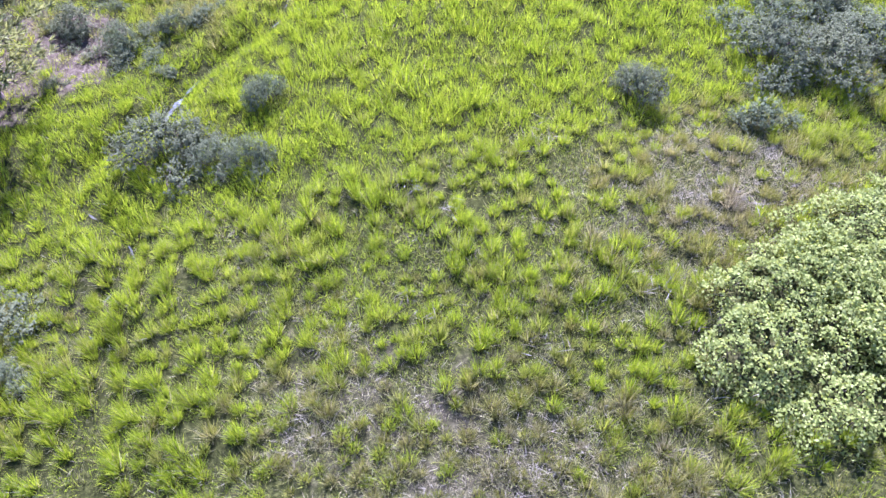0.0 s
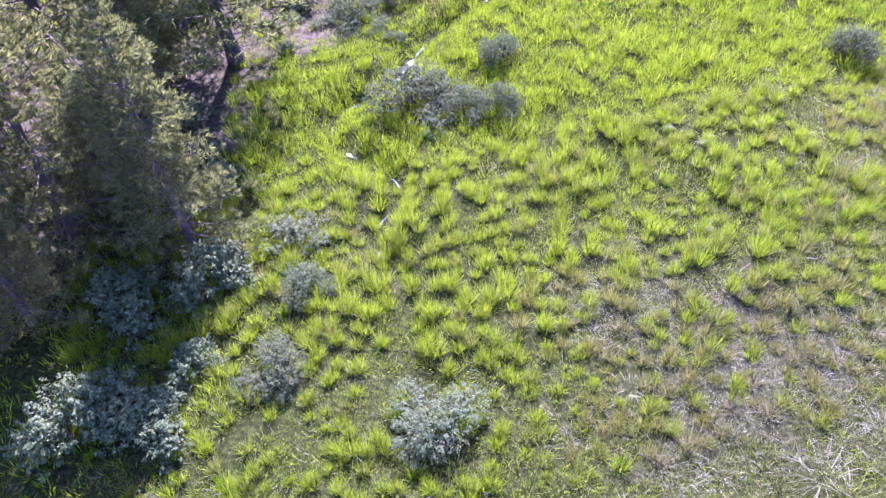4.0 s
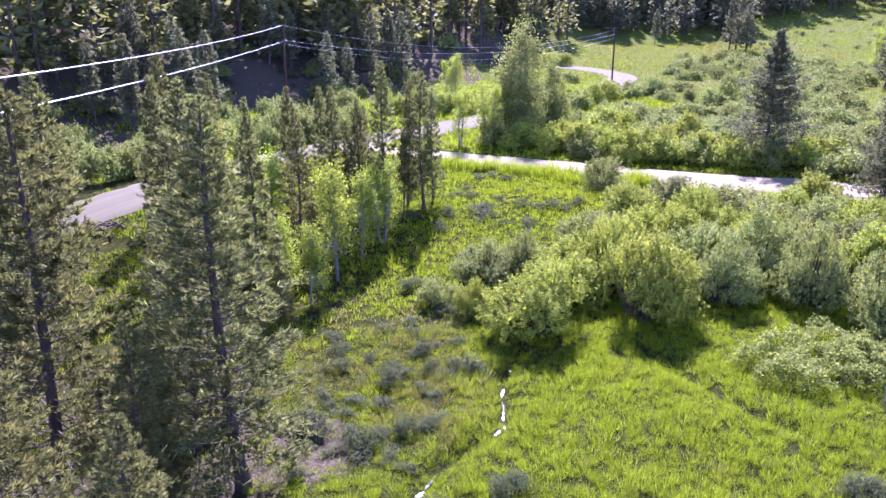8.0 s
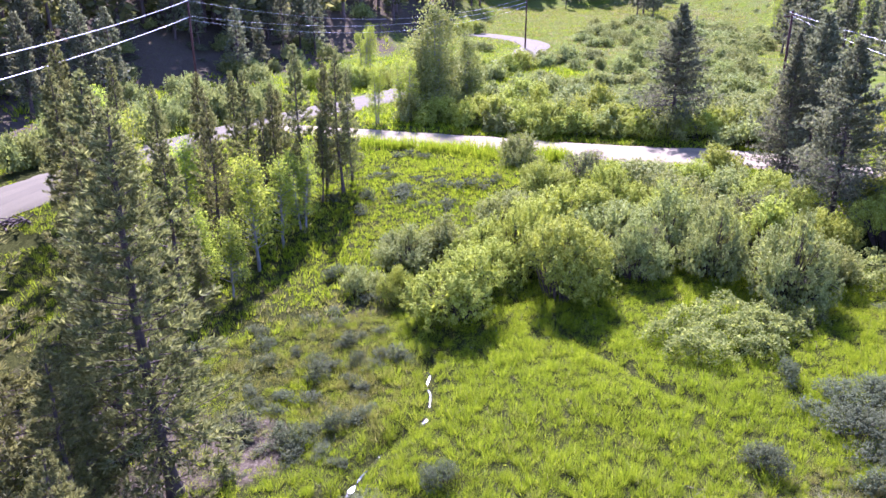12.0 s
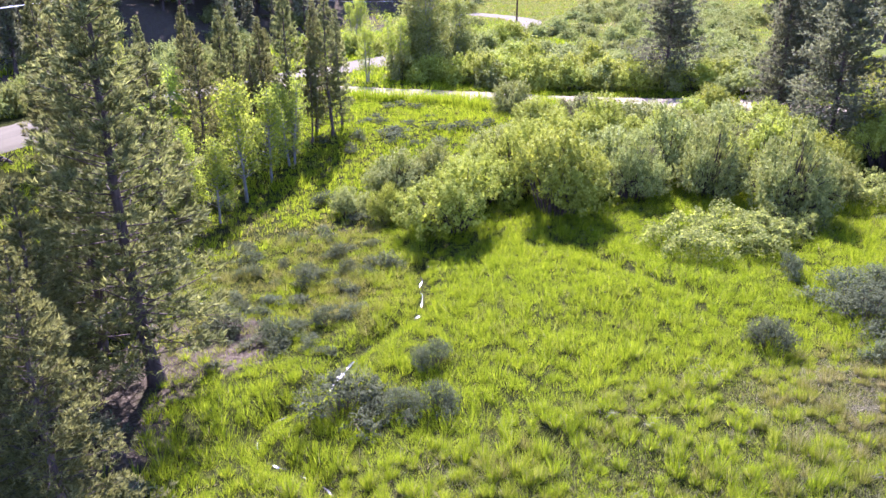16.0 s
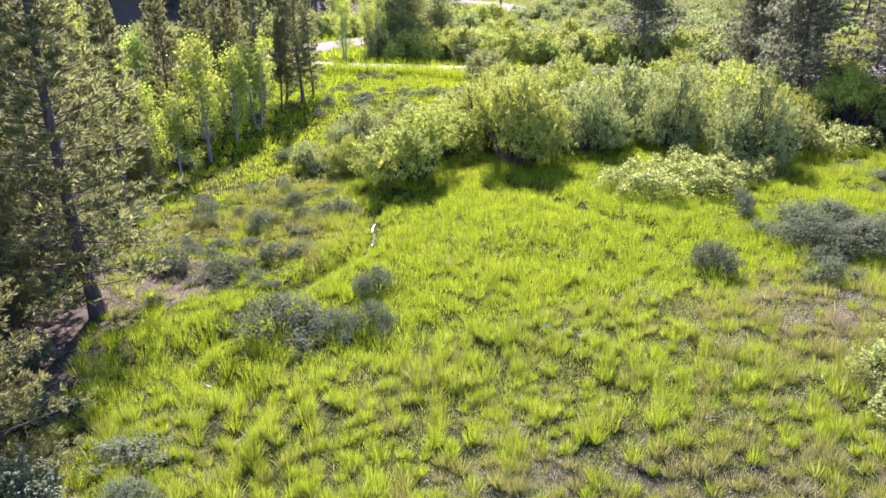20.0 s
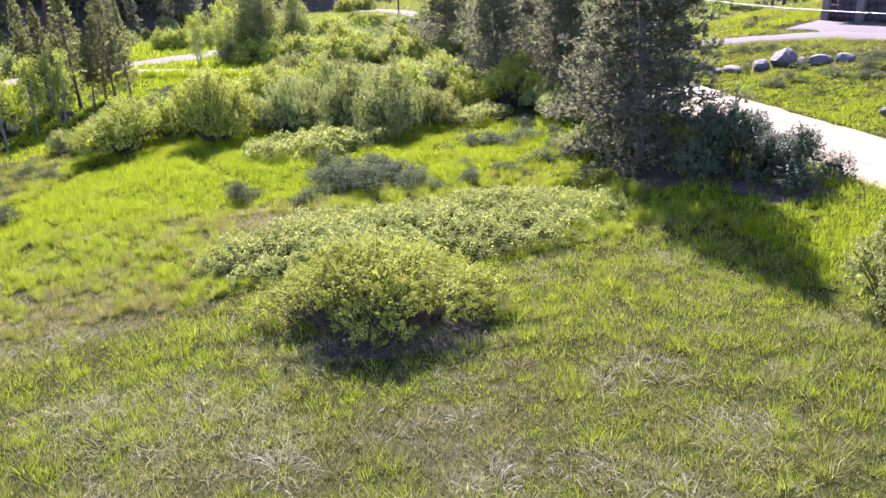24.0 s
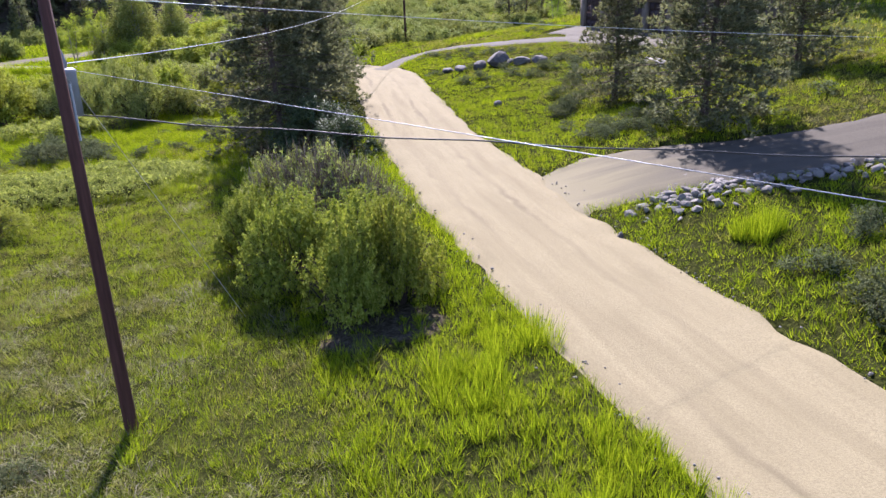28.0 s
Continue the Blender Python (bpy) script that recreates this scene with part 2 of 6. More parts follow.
def ground_mat():
    m, nt, out = node_mat("meadow_ground")
    dry, litter_and_shade = attribute(nt, "dry"), attribute(nt, "litter_and_shade")
    fine, mid, big = noise_at(nt, 9.0, 5.0, 0.7), noise_at(nt, 1.6, 4.0, 0.6), noise_at(nt, 0.22, 3.0)
    green = ramp(nt, fine, [(0.3, (0.008, 0.009, 0.004)), (0.5, (0.02, 0.023, 0.006)), (0.72, (0.055, 0.058, 0.016))])
    straw = ramp(nt, fine, [(0.3, (0.018, 0.016, 0.009)), (0.5, (0.045, 0.039, 0.022)), (0.72, (0.1, 0.088, 0.054))])
    earth = ramp(nt, fine, [(0.3, (0.02, 0.016, 0.01)), (0.5, (0.05, 0.041, 0.026)), (0.72, (0.11, 0.094, 0.065))])
    f = maths(nt, "ADD", dry, maths(nt, "MULTIPLY", maths(nt, "SUBTRACT", mid, 0.5), 1.2))
    f = maths(nt, "ADD", f, maths(nt, "MULTIPLY", maths(nt, "SUBTRACT", big, 0.5), 0.8))
    col = mix(nt, ramp(nt, f, [(0.25, (0, 0, 0)), (0.75, (1, 1, 1))]), green, straw)
    sward = ramp(nt, mid, [(0.3, (0.034, 0.05, 0.005)), (0.5, (0.06, 0.085, 0.008)), (0.7, (0.085, 0.106, 0.014))])
    sward = mix(nt, ramp(nt, big, [(0.35, (0, 0, 0)), (0.65, (0.6, 0.6, 0.6))]), sward, (0.07, 0.076, 0.03))
    col = mix(nt, attribute(nt, "sward"), col, sward)
    g = maths(nt, "ADD", litter_and_shade, maths(nt, "MULTIPLY", maths(nt, "SUBTRACT", mid, 0.5), 0.9))
    # Earth for litter, and as painted shade by the spruce and shrubs.
    col = mix(nt, ramp(nt, g, [(0.4, (0, 0, 0)), (0.65, (1, 1, 1))]), col, earth)
    p = nd(nt, "ShaderNodeBsdfPrincipled", Base_Color=col, Roughness=1.0)
    p.inputs["Specular IOR Level"].default_value = 0.0
    b = nd(nt, "ShaderNodeBump", Strength=0.7, Distance=0.08)
    nt.links.new(maths(nt, "ADD", fine, mid), b.inputs["Height"])
    nt.links.new(b.outputs[0], p.inputs["Normal"])
    nt.links.new(p.outputs[0], out.inputs[0])
    return m


def road_mat(name, pale, mid_tone, dark, mouth=None):
    """Packed earth with wheel tracks along the road (u across, v along, in metres)."""
    m, nt, out = node_mat(name)
    uv = nt.nodes.new("ShaderNodeTexCoord").outputs["UV"]
    mp = nd(nt, "ShaderNodeMapping", Vector=uv)
    mp.inputs["Scale"].default_value = (1.0, 0.1, 1)
    streak = nd(nt, "ShaderNodeTexNoise", Scale=1.1, Detail=2.5, Roughness=0.6, Vector=mp.outputs[0])
    fine = noise_at(nt, 22.0, 5.0, 0.7)
    big = noise_at(nt, 0.5, 3.0)
    col = ramp(nt, streak.outputs["Fac"], [(0.3, mid_tone), (0.55, pale), (0.8, mid_tone)])
    col = mix(nt, ramp(nt, fine, [(0.35, (0.5, 0.5, 0.5)), (0.6, (0, 0, 0))]), col, dark)
    col = mix(nt, ramp(nt, big, [(0.4, (0, 0, 0)), (0.75, (0.45, 0.45, 0.45))]), col, mid_tone)
    across = nd(nt, "ShaderNodeSeparateXYZ", Vector=uv).outputs[0]
    track = maths(nt, "ABSOLUTE", maths(nt, "SUBTRACT", maths(nt, "ABSOLUTE", maths(nt, "ADD", across, maths(nt, "MULTIPLY", big, 0.9)), 0), 0.95), 0)
    worn = maths(nt, "MULTIPLY", ramp(nt, track, [(0.05, (1, 1, 1)), (0.22, (0, 0, 0))]), ramp(nt, streak.outputs["Fac"], [(0.42, (0, 0, 0)), (0.62, (0.6, 0.6, 0.6))]))
    col = mix(nt, worn, col, dark)
    if mouth:
        along = nd(nt, "ShaderNodeSeparateXYZ", Vector=uv).outputs[1]
        f = maths(nt, "ADD", maths(nt, "MULTIPLY", along, 0.13), maths(nt, "MULTIPLY", maths(nt, "SUBTRACT", streak.outputs["Fac"], 0.5), 1.2))
        col = mix(nt, ramp(nt, f, [(0.25, (0, 0, 0)), (0.85, (1, 1, 1))]), mouth, col)
    p = nd(nt, "ShaderNodeBsdfPrincipled", Base_Color=col, Roughness=0.9)
    p.inputs["Specular IOR Level"].default_value = 0.06
    b = nd(nt, "ShaderNodeBump", Strength=0.5, Distance=0.03)
    nt.links.new(maths(nt, "ADD", fine, streak.outputs["Fac"]), b.inputs["Height"])
    nt.links.new(b.outputs[0], p.inputs["Normal"])
    nt.links.new(p.outputs[0], out.inputs[0])
    return m


def water_mat():
    m, nt, out = node_mat("creek_water")
    p = nd(nt, "ShaderNodeBsdfPrincipled", Base_Color=(0.06, 0.06, 0.045, 1), Roughness=0.12)
    p.inputs["Specular IOR Level"].default_value = 0.9
    b = nd(nt, "ShaderNodeBump", Strength=0.35, Distance=0.02)
    nt.links.new(noise_at(nt, 14.0, 3.0), b.inputs["Height"])
    nt.links.new(b.outputs[0], p.inputs["Normal"])
    nt.links.new(p.outputs[0], out.inputs[0])
    return m


GRASS, GROUND = grass_mat(), ground_mat()
DIRT = road_mat("packed_dirt", (0.174, 0.149, 0.086), (0.134, 0.113, 0.064), (0.085, 0.071, 0.042))
GRAVEL = road_mat("grey_gravel", (0.1, 0.09, 0.07), (0.078, 0.07, 0.055), (0.046, 0.041, 0.034))
COUNTY = road_mat("worn_dirt", (0.095, 0.085, 0.049), (0.072, 0.064, 0.037), (0.051, 0.045, 0.027))
DRIVE = road_mat("driveway_gravel", (0.074, 0.066, 0.05), (0.055, 0.049, 0.037), (0.032, 0.029, 0.023), (0.132, 0.116, 0.07))
WATER = water_mat()


# ---- mesh helpers ----
class Geo:
    """Gathers triangles and quads, then makes one mesh of them."""

    def __init__(self):
        self.v, self.f3, self.f4, self.n = [], [], [], 0

    def add(self, v, f):
        v, f = np.asarray(v, float).reshape(-1, 3), np.asarray(f, int)
        if len(f):
            (self.f3 if f.shape[1] == 3 else self.f4).append(f + self.n)
        self.v.append(v)
        self.n += len(v)
        return self

    def mesh(self, name, material=None, smooth=False, values=None):
        me = bpy.data.meshes.new(name)
        v = np.concatenate(self.v) if self.v else np.zeros((0, 3))
        f3 = np.concatenate(self.f3) if self.f3 else np.zeros((0, 3), int)
        f4 = np.concatenate(self.f4) if self.f4 else np.zeros((0, 4), int)
        loops = np.concatenate([f3.ravel(), f4.ravel()]).astype(np.int32)
        start = np.concatenate([np.arange(len(f3)) * 3, len(f3) * 3 + np.arange(len(f4)) * 4]).astype(np.int32)
        me.vertices.add(len(v))
        me.vertices.foreach_set("co", v.astype(np.float32).ravel())
        me.loops.add(len(loops))
        me.loops.foreach_set("vertex_index", loops)
        me.polygons.add(len(start))
        me.polygons.foreach_set("loop_start", start)
        if smooth:
            me.polygons.foreach_set("use_smooth", np.ones(len(start), bool))
        for key, val in (values or {}).items():
            me.attributes.new(key, "FLOAT", "POINT").data.foreach_set("value", np.asarray(val, np.float32))
        me.update(calc_edges=True)
        if material:
            me.materials.append(material)
        return me


def part(name, geo, material, parent, label="", smooth=False):
    """One mesh object under a thing or under a part."""
    ob = new(name, geo.mesh(name, material, smooth) if isinstance(geo, Geo) else geo)
    ob.parent = parent
    if label:
        tagged(ob, label)
    return ob


def thing(name, label, category, group="", kind=""):
    return tagged(new(name), label, category, group, kind)


def unit(a):
    return a / np.maximum(np.linalg.norm(a, axis=-1, keepdims=True), 1e-9)


def tube(points, radii, sides=6, cap=True):
    """A tapered tube along points."""
    P, R = np.asarray(points, float), np.asarray(radii, float)
    d = unit(np.gradient(P, axis=0))
    ref = np.where(np.abs(d[:, 2:3]) > 0.9, np.array([[1.0, 0, 0]]), np.array([[0, 0, 1.0]]))
    a = unit(np.cross(d, ref))
    b = np.cross(d, a)
    ang = np.arange(sides) * 2 * math.pi / sides
    v = P[:, None] + R[:, None, None] * (np.cos(ang)[None, :, None] * a[:, None] + np.sin(ang)[None, :, None] * b[:, None])
    i, j = np.meshgrid(np.arange(len(P) - 1), np.arange(sides), indexing="ij")
    k = (j + 1) % sides
    f = np.stack([i * sides + j, i * sides + k, (i + 1) * sides + k, (i + 1) * sides + j], -1).reshape(-1, 4)
    return v.reshape(-1, 3), f


def box(x0, y0, z0, x1, y1, z1, bevel=0.0):
    """A block with chamfered upright edges and top."""
    c = min(bevel, 0.45 * min(x1 - x0, y1 - y0))
    if c <= 0:
        v = [(x, y, z) for z in (z0, z1) for x, y in ((x0, y0), (x1, y0), (x1, y1), (x0, y1))]
        return v, [(3, 2, 1, 0), (4, 5, 6, 7), (0, 1, 5, 4), (1, 2, 6, 5), (2, 3, 7, 6), (3, 0, 4, 7)]
    ring = lambda e, z: [(x0 + e + c, y0 + e, z), (x1 - e - c, y0 + e, z), (x1 - e, y0 + e + c, z), (x1 - e, y1 - e - c, z), (x1 - e - c, y1 - e, z), (x0 + e + c, y1 - e, z), (x0 + e, y1 - e - c, z), (x0 + e, y0 + e + c, z)]
    v = ring(0, z0) + ring(0, z1 - c) + ring(c * 0.6, z1)
    f = [(r * 8 + i, r * 8 + (i + 1) % 8, r * 8 + 8 + (i + 1) % 8, r * 8 + 8 + i) for r in (0, 1) for i in range(8)]
    f += [(16, 17, 18, 19), (16, 19, 20, 23), (20, 21, 22, 23), (3, 2, 1, 0), (7, 4, 3, 0), (7, 6, 5, 4)]
    return v, f


def leaves(c, d, length, width, r, fold=0.25, flat=0.0, face=None):
    """Separate leaves: a folded rhombus each, at centres c along directions d."""
    n = len(c)
    if face is not None:
        d = d - face * np.sum(d * face, 1, keepdims=True)
    d = unit(d)
    s = unit(np.cross(d, face + r.normal(0, 0.35, (n, 3)))) if face is not None else unit(np.cross(d, unit(r.normal(size=(n, 3))) * (1 - flat) + np.array([[0, 0, flat]])))
    up = np.cross(d, s)
    length, width = np.broadcast_to(length, n)[:, None], np.broadcast_to(width, n)[:, None]
    v = np.stack([c - d * length / 2, c + s * width / 2 + up * width * fold, c + d * length / 2, c - s * width / 2 + up * width * fold], 1)
    f = np.arange(4 * n).reshape(n, 4)
    return v.reshape(-1, 3), f


def value_noise(x, y, scale, seed=0):
    """Smooth noise between 0 and 1 over the plan."""
    u, w = np.asarray(x, float) / scale + 1000.0, np.asarray(y, float) / scale + 1000.0
    i, j = np.floor(u).astype(np.int64), np.floor(w).astype(np.int64)
    a, b = u - i, w - j
    a, b = a * a * (3 - 2 * a), b * b * (3 - 2 * b)

    def h(p, q):
        n = (p * 374761393 + q * 668265263 + seed * 144665) & 0x7FFFFFFF
        n = ((n ^ (n >> 13)) * 1274126177) & 0x7FFFFFFF
        return ((n ^ (n >> 16)) & 0xFFFF) / 65535.0

    return (h(i, j) * (1 - a) + h(i + 1, j) * a) * (1 - b) + (h(i, j + 1) * (1 - a) + h(i + 1, j + 1) * a) * b


# ---- the land ----
def sm(a, b, v):
    t = np.clip((v - a) / (b - a), 0, 1)
    return t * t * (3 - 2 * t)


def land(x, y):
    """Height of the ground: meadow, creek side, rise to the east, wooded hill to the north-west, far slopes."""
    x, y = np.asarray(x, float), np.asarray(y, float)
    z = -1.7 * sm(6, -13, x) * sm(60, 40, y) - 0.02 * np.clip(y - 15, 0, 12) * sm(10, 0, x) * sm(60, 40, y)
    z = z + 1.3 * sm(20, 34, x + 0.2 * np.clip(-y, 0, 30)) * (0.3 + 0.7 * sm(65, 20, y))
    z = z + 0.15 * np.clip(x - 38, 0, 55) * sm(75, 40, y) + 0.9 * sm(35, 39, x) * sm(5, -5, y)
    z = z + 0.02 * np.clip(y - 80, 0, 150)
    s = -0.73 * (x + 22) + 0.68 * (y - 53)
    side = sm(0.36, 0.24, x / np.maximum(y, 40.0))
    z = z + 0.42 * np.clip(s - 24, 0, 160) * side * sm(22, 34, s)
    z = z + 0.4 * np.clip(y - 215, 0, 250)
    z = z + 10 * sm(95, 160, x) * sm(95, 150, y)
    return z


def line_points(knots, step=0.5):
    """A smooth line through knots (Catmull-Rom), evenly divided."""
    K = np.asarray(knots, float)
    K = np.vstack([2 * K[0] - K[1], K, 2 * K[-1] - K[-2]])
    out = []
    for i in range(1, len(K) - 2):
        n = max(2, int(np.linalg.norm(K[i + 1] - K[i]) / step))
        t = np.linspace(0, 1, n, endpoint=False)[:, None]
        p0, p1, p2, p3 = K[i - 1:i + 3]
        out.append(0.5 * (2 * p1 + (p2 - p0) * t + (2 * p0 - 5 * p1 + 4 * p2 - p3) * t ** 2 + (3 * p1 - p0 - 3 * p2 + p3) * t ** 3))
    return np.vstack(out + [K[-2][None]])


ROADS = {
    "road_main": ([(34.5, -60), (32.8, -40), (32.4, -24), (32.2, -14), (32.6, -4), (33.6, 8), (35.2, 20), (36.6, 31), (36.0, 39), (32.5, 46), (25, 53), (16, 60), (7, 66), (-4, 73)], 2.75),
    "road_county": ([(-60, 26), (-38, 40), (-23, 54), (-11.5, 68), (-1, 77.5), (8, 84), (20, 94), (31, 103), (42, 117), (47, 128), (44, 140), (36, 150)], 2.6),
    "driveway": ([(34.3, -6.0), (38, -7.6), (43, -10.2), (50, -12), (60, -13)], 2.5),
    "garage_lane": ([(37.4, 36), (42, 41), (46, 40.5), (49.5, 35.5), (52.5, 30), (54, 23)], 1.25),
}
ROAD_LINES = {n: (line_points(k), w) for n, (k, w) in ROADS.items()}
CREEK = line_points([(1.2, 27), (0.1, 25.3), (-0.4, 23.6), (-0.7, 22.4), (-1.3, 21.3), (-2.8, 20.4), (-3.7, 19.7), (-4.1, 19.2), (-4.7, 18.4), (-5.8, 17.8), (-7.0, 17.1), (-7.1, 15.7), (-6.0, 14.3), (-5.6, 13), (-6.7, 11.7), (-6.0, 10), (-6.5, 5)], 0.3)
DITCH = line_points([(6.2, 25.6), (6.6, 23.7), (7.2, 21.5), (7.9, 19.2), (8.6, 18.2)], 0.3)


def distance_to(line, x, y):
    """Distance over the plan from every (x, y) to a line."""
    x, y = np.asarray(x, float).ravel(), np.asarray(y, float).ravel()
    best = np.full(len(x), 1e3)
    near = np.where((x > line[:, 0].min() - 8) & (x < line[:, 0].max() + 8) & (y > line[:, 1].min() - 8) & (y < line[:, 1].max() + 8))[0]
    for i in range(0, len(near), 20000):
        k = near[i:i + 20000]
        d = (x[k, None] - line[None, :, 0]) ** 2 + (y[k, None] - line[None, :, 1]) ** 2
        best[k] = np.sqrt(d.min(1))
    return best


def on_road(x, y, margin=0.0):
    hit = np.zeros(np.asarray(x).size, bool)
    for line, w in ROAD_LINES.values():
        hit |= distance_to(line, x, y) < w + margin
    hit |= (np.asarray(x).ravel() > 53.4 - margin) & (np.asarray(x).ravel() < 57 + margin) & (np.asarray(y).ravel() > 17) & (np.asarray(y).ravel() < 37)
    return hit


def dryness(x, y):
    """0 in the wet green meadow, 1 on the straw-coloured grass."""
    n = value_noise(x, y, 4.0, 3) * 0.6 + value_noise(x, y, 1.7, 5) * 0.4
    d = sm(12, 6, y + 0.4 * (x - 3)) * sm(-6, -1, x) * sm(33, 27, x) * (0.14 + 0.3 * sm(10, 7, y) * sm(1, 4, y) * sm(13, 8, x) + 0.5 * sm(21, 13, x) * sm(-2, -7, y) * sm(24, 18, x))
    d = np.maximum(d, 0.5 * sm(4, 9, x) * sm(15, 11, y) * sm(7, 10, y) * sm(20, 15, x))
    d = d * (0.1 + 1.25 * n)
    d = np.maximum(d, 0.36 * sm(39, 46, x) * n * 1.6)
    d = d * (1 - 0.9 * sm(3.4, 0.4, np.abs(x - 28.2 + 0.03 * y)) * sm(0, -8, y))
    d = np.maximum(d, 0.37 * sm(1.0, -2.5, x - 0.22 * (y - 24)) * sm(19.5, 22.5, y) * sm(37, 31, y) * (0.35 + 0.8 * n))
    return np.clip(d + 0.1 * n, 0, 1)


def litter_and_shade(x, y):
    """Bare ground and forest litter under the western grove, and earth painted as shade along the spruce and shrubs by
    the road.
    """
    n = value_noise(x, y, 3.0, 9)
    edge = -8.6 + 0.10 * (y - 18) + 2.4 * sm(24, 34, y) * sm(60, 45, y)
    a = sm(edge + 1.6, edge - 1.5, x) * sm(62, 52, y)
    patch = sm(2.6, 0.8, np.hypot((x + 7.6) / 1.0, (y - 22.6) / 1.3))
    # Dark earth put where the spruce and the shrub beside it throw shade.
    patch = np.maximum(patch, 0.95 * sm(1.15, 0.75, np.hypot((x - 26.6) / 2.6, (y - 10.0) / 4.2) + 0.25 * (n - 0.5)))
    patch = np.maximum(patch, 0.9 * sm(1.15, 0.7, np.hypot((x - 28.0) / 1.7, (y - 5.4) / 2.6) + 0.25 * (n - 0.5)))
    # Bare earth here also stands in for the shade of the shrubs.
    patch = np.maximum(patch, 0.85 * sm(1.2, 0.7, np.hypot((x - 26.0) / 1.8, (y + 15.2) / 1.5) + 0.25 * (n - 0.5)))
    patch = np.maximum(patch, 0.75 * sm(1.2, 0.6, np.hypot((x - 11.4) / 2.9, (y + 0.3) / 1.6) + 0.25 * (n - 0.5)))
    patch = np.maximum(patch, 0.85 * sm(1.2, 0.7, np.hypot((x - 25.6) / 1.7, (y + 9.6) / 6.0) + 0.25 * (n - 0.5)))
    s = -0.73 * (x + 22) + 0.68 * (y - 53)
    return np.clip(np.maximum(a * (0.25 + 0.75 * n) * (1 - 0.45 * sm(24, 32, y)) * (1 - 0.75 * sm(38, 46, y)) * (0.45 + 0.55 * sm(11, 17, y)), patch) + sm(13, 19, s + 3 * (n - 0.5)) * sm(0.36, 0.24, x / np.maximum(y, 40.0)) * 0.7, 0, 1)


def axis(a, b, step, low, high):
    """Grid lines: even between a and b, wider and wider beyond."""
    mid = np.arange(a, b + step, step)
    k = np.arange(1, 30)
    return np.concatenate([(a - (abs(low - a)) * (k / 29.0) ** 2.6 - step * k)[::-1], mid, b + (high - b) * (k / 29.0) ** 2.6 + step * k])


gx, gy = axis(-26, 58, 0.42, -1500, 1500), axis(-26, 70, 0.42, -1200, 1600)
GX, GY = np.meshgrid(gx, gy)
hx, hy = GX.ravel(), GY.ravel()
GZ = land(hx, hy)
inside = sm(140, 60, np.hypot(hx - 10, hy - 20))
GZ = GZ + inside * (0.16 * (value_noise(hx, hy, 1.1, 1) - 0.5) + 0.3 * (value_noise(hx, hy, 5.0, 2) - 0.5)) * np.where(on_road(hx, hy, 0.8), 0.2, 1.0)
for line, w in ROAD_LINES.values():
    GZ = GZ - 0.22 * sm(w + 0.25, w - 0.5, distance_to(line, hx, hy))
GZ = GZ - 0.35 * sm(0.8, 0.15, distance_to(CREEK, hx, hy)) - 0.25 * sm(0.6, 0.1, distance_to(DITCH, hx, hy))
nx, ny = len(gx), len(gy)
ii, jj = np.meshgrid(np.arange(nx - 1), np.arange(ny - 1))
quads = np.stack([jj * nx + ii, jj * nx + ii + 1, (jj + 1) * nx + ii + 1, (jj + 1) * nx + ii], -1).reshape(-1, 4)
ground = new("ground", Geo().add(np.stack([hx, hy, GZ], 1), quads).mesh("ground", GROUND, True, {"dry": np.clip(0.55 * dryness(hx, hy) + 0.15 * sm(16, 12, hy) * sm(2, 6, hy) * sm(-10, -7, hx) * sm(6, 2, hx), 0, 1), "litter_and_shade": litter_and_shade(hx, hy), "sward": np.clip(sm(62, 80, hy) + sm(58, 70, hx), 0, 1)}))
tagged(ground, "uneven green and straw-coloured meadow ground with bare litter and painted shade", "ground", kind="structure")


def soil(x, y):
    """Height of the ground sheet, by its grid."""
    x, y = np.asarray(x, float), np.asarray(y, float)
    i = np.clip(np.searchsorted(gx, x) - 1, 0, nx - 2)
    j = np.clip(np.searchsorted(gy, y) - 1, 0, ny - 2)
    a, b = (x - gx[i]) / (gx[i + 1] - gx[i]), (y - gy[j]) / (gy[j + 1] - gy[j])
    Z = GZ.reshape(ny, nx)
    return (Z[j, i] * (1 - a) + Z[j, i + 1] * a) * (1 - b) + (Z[j + 1, i] * (1 - a) + Z[j + 1, i + 1] * a) * b


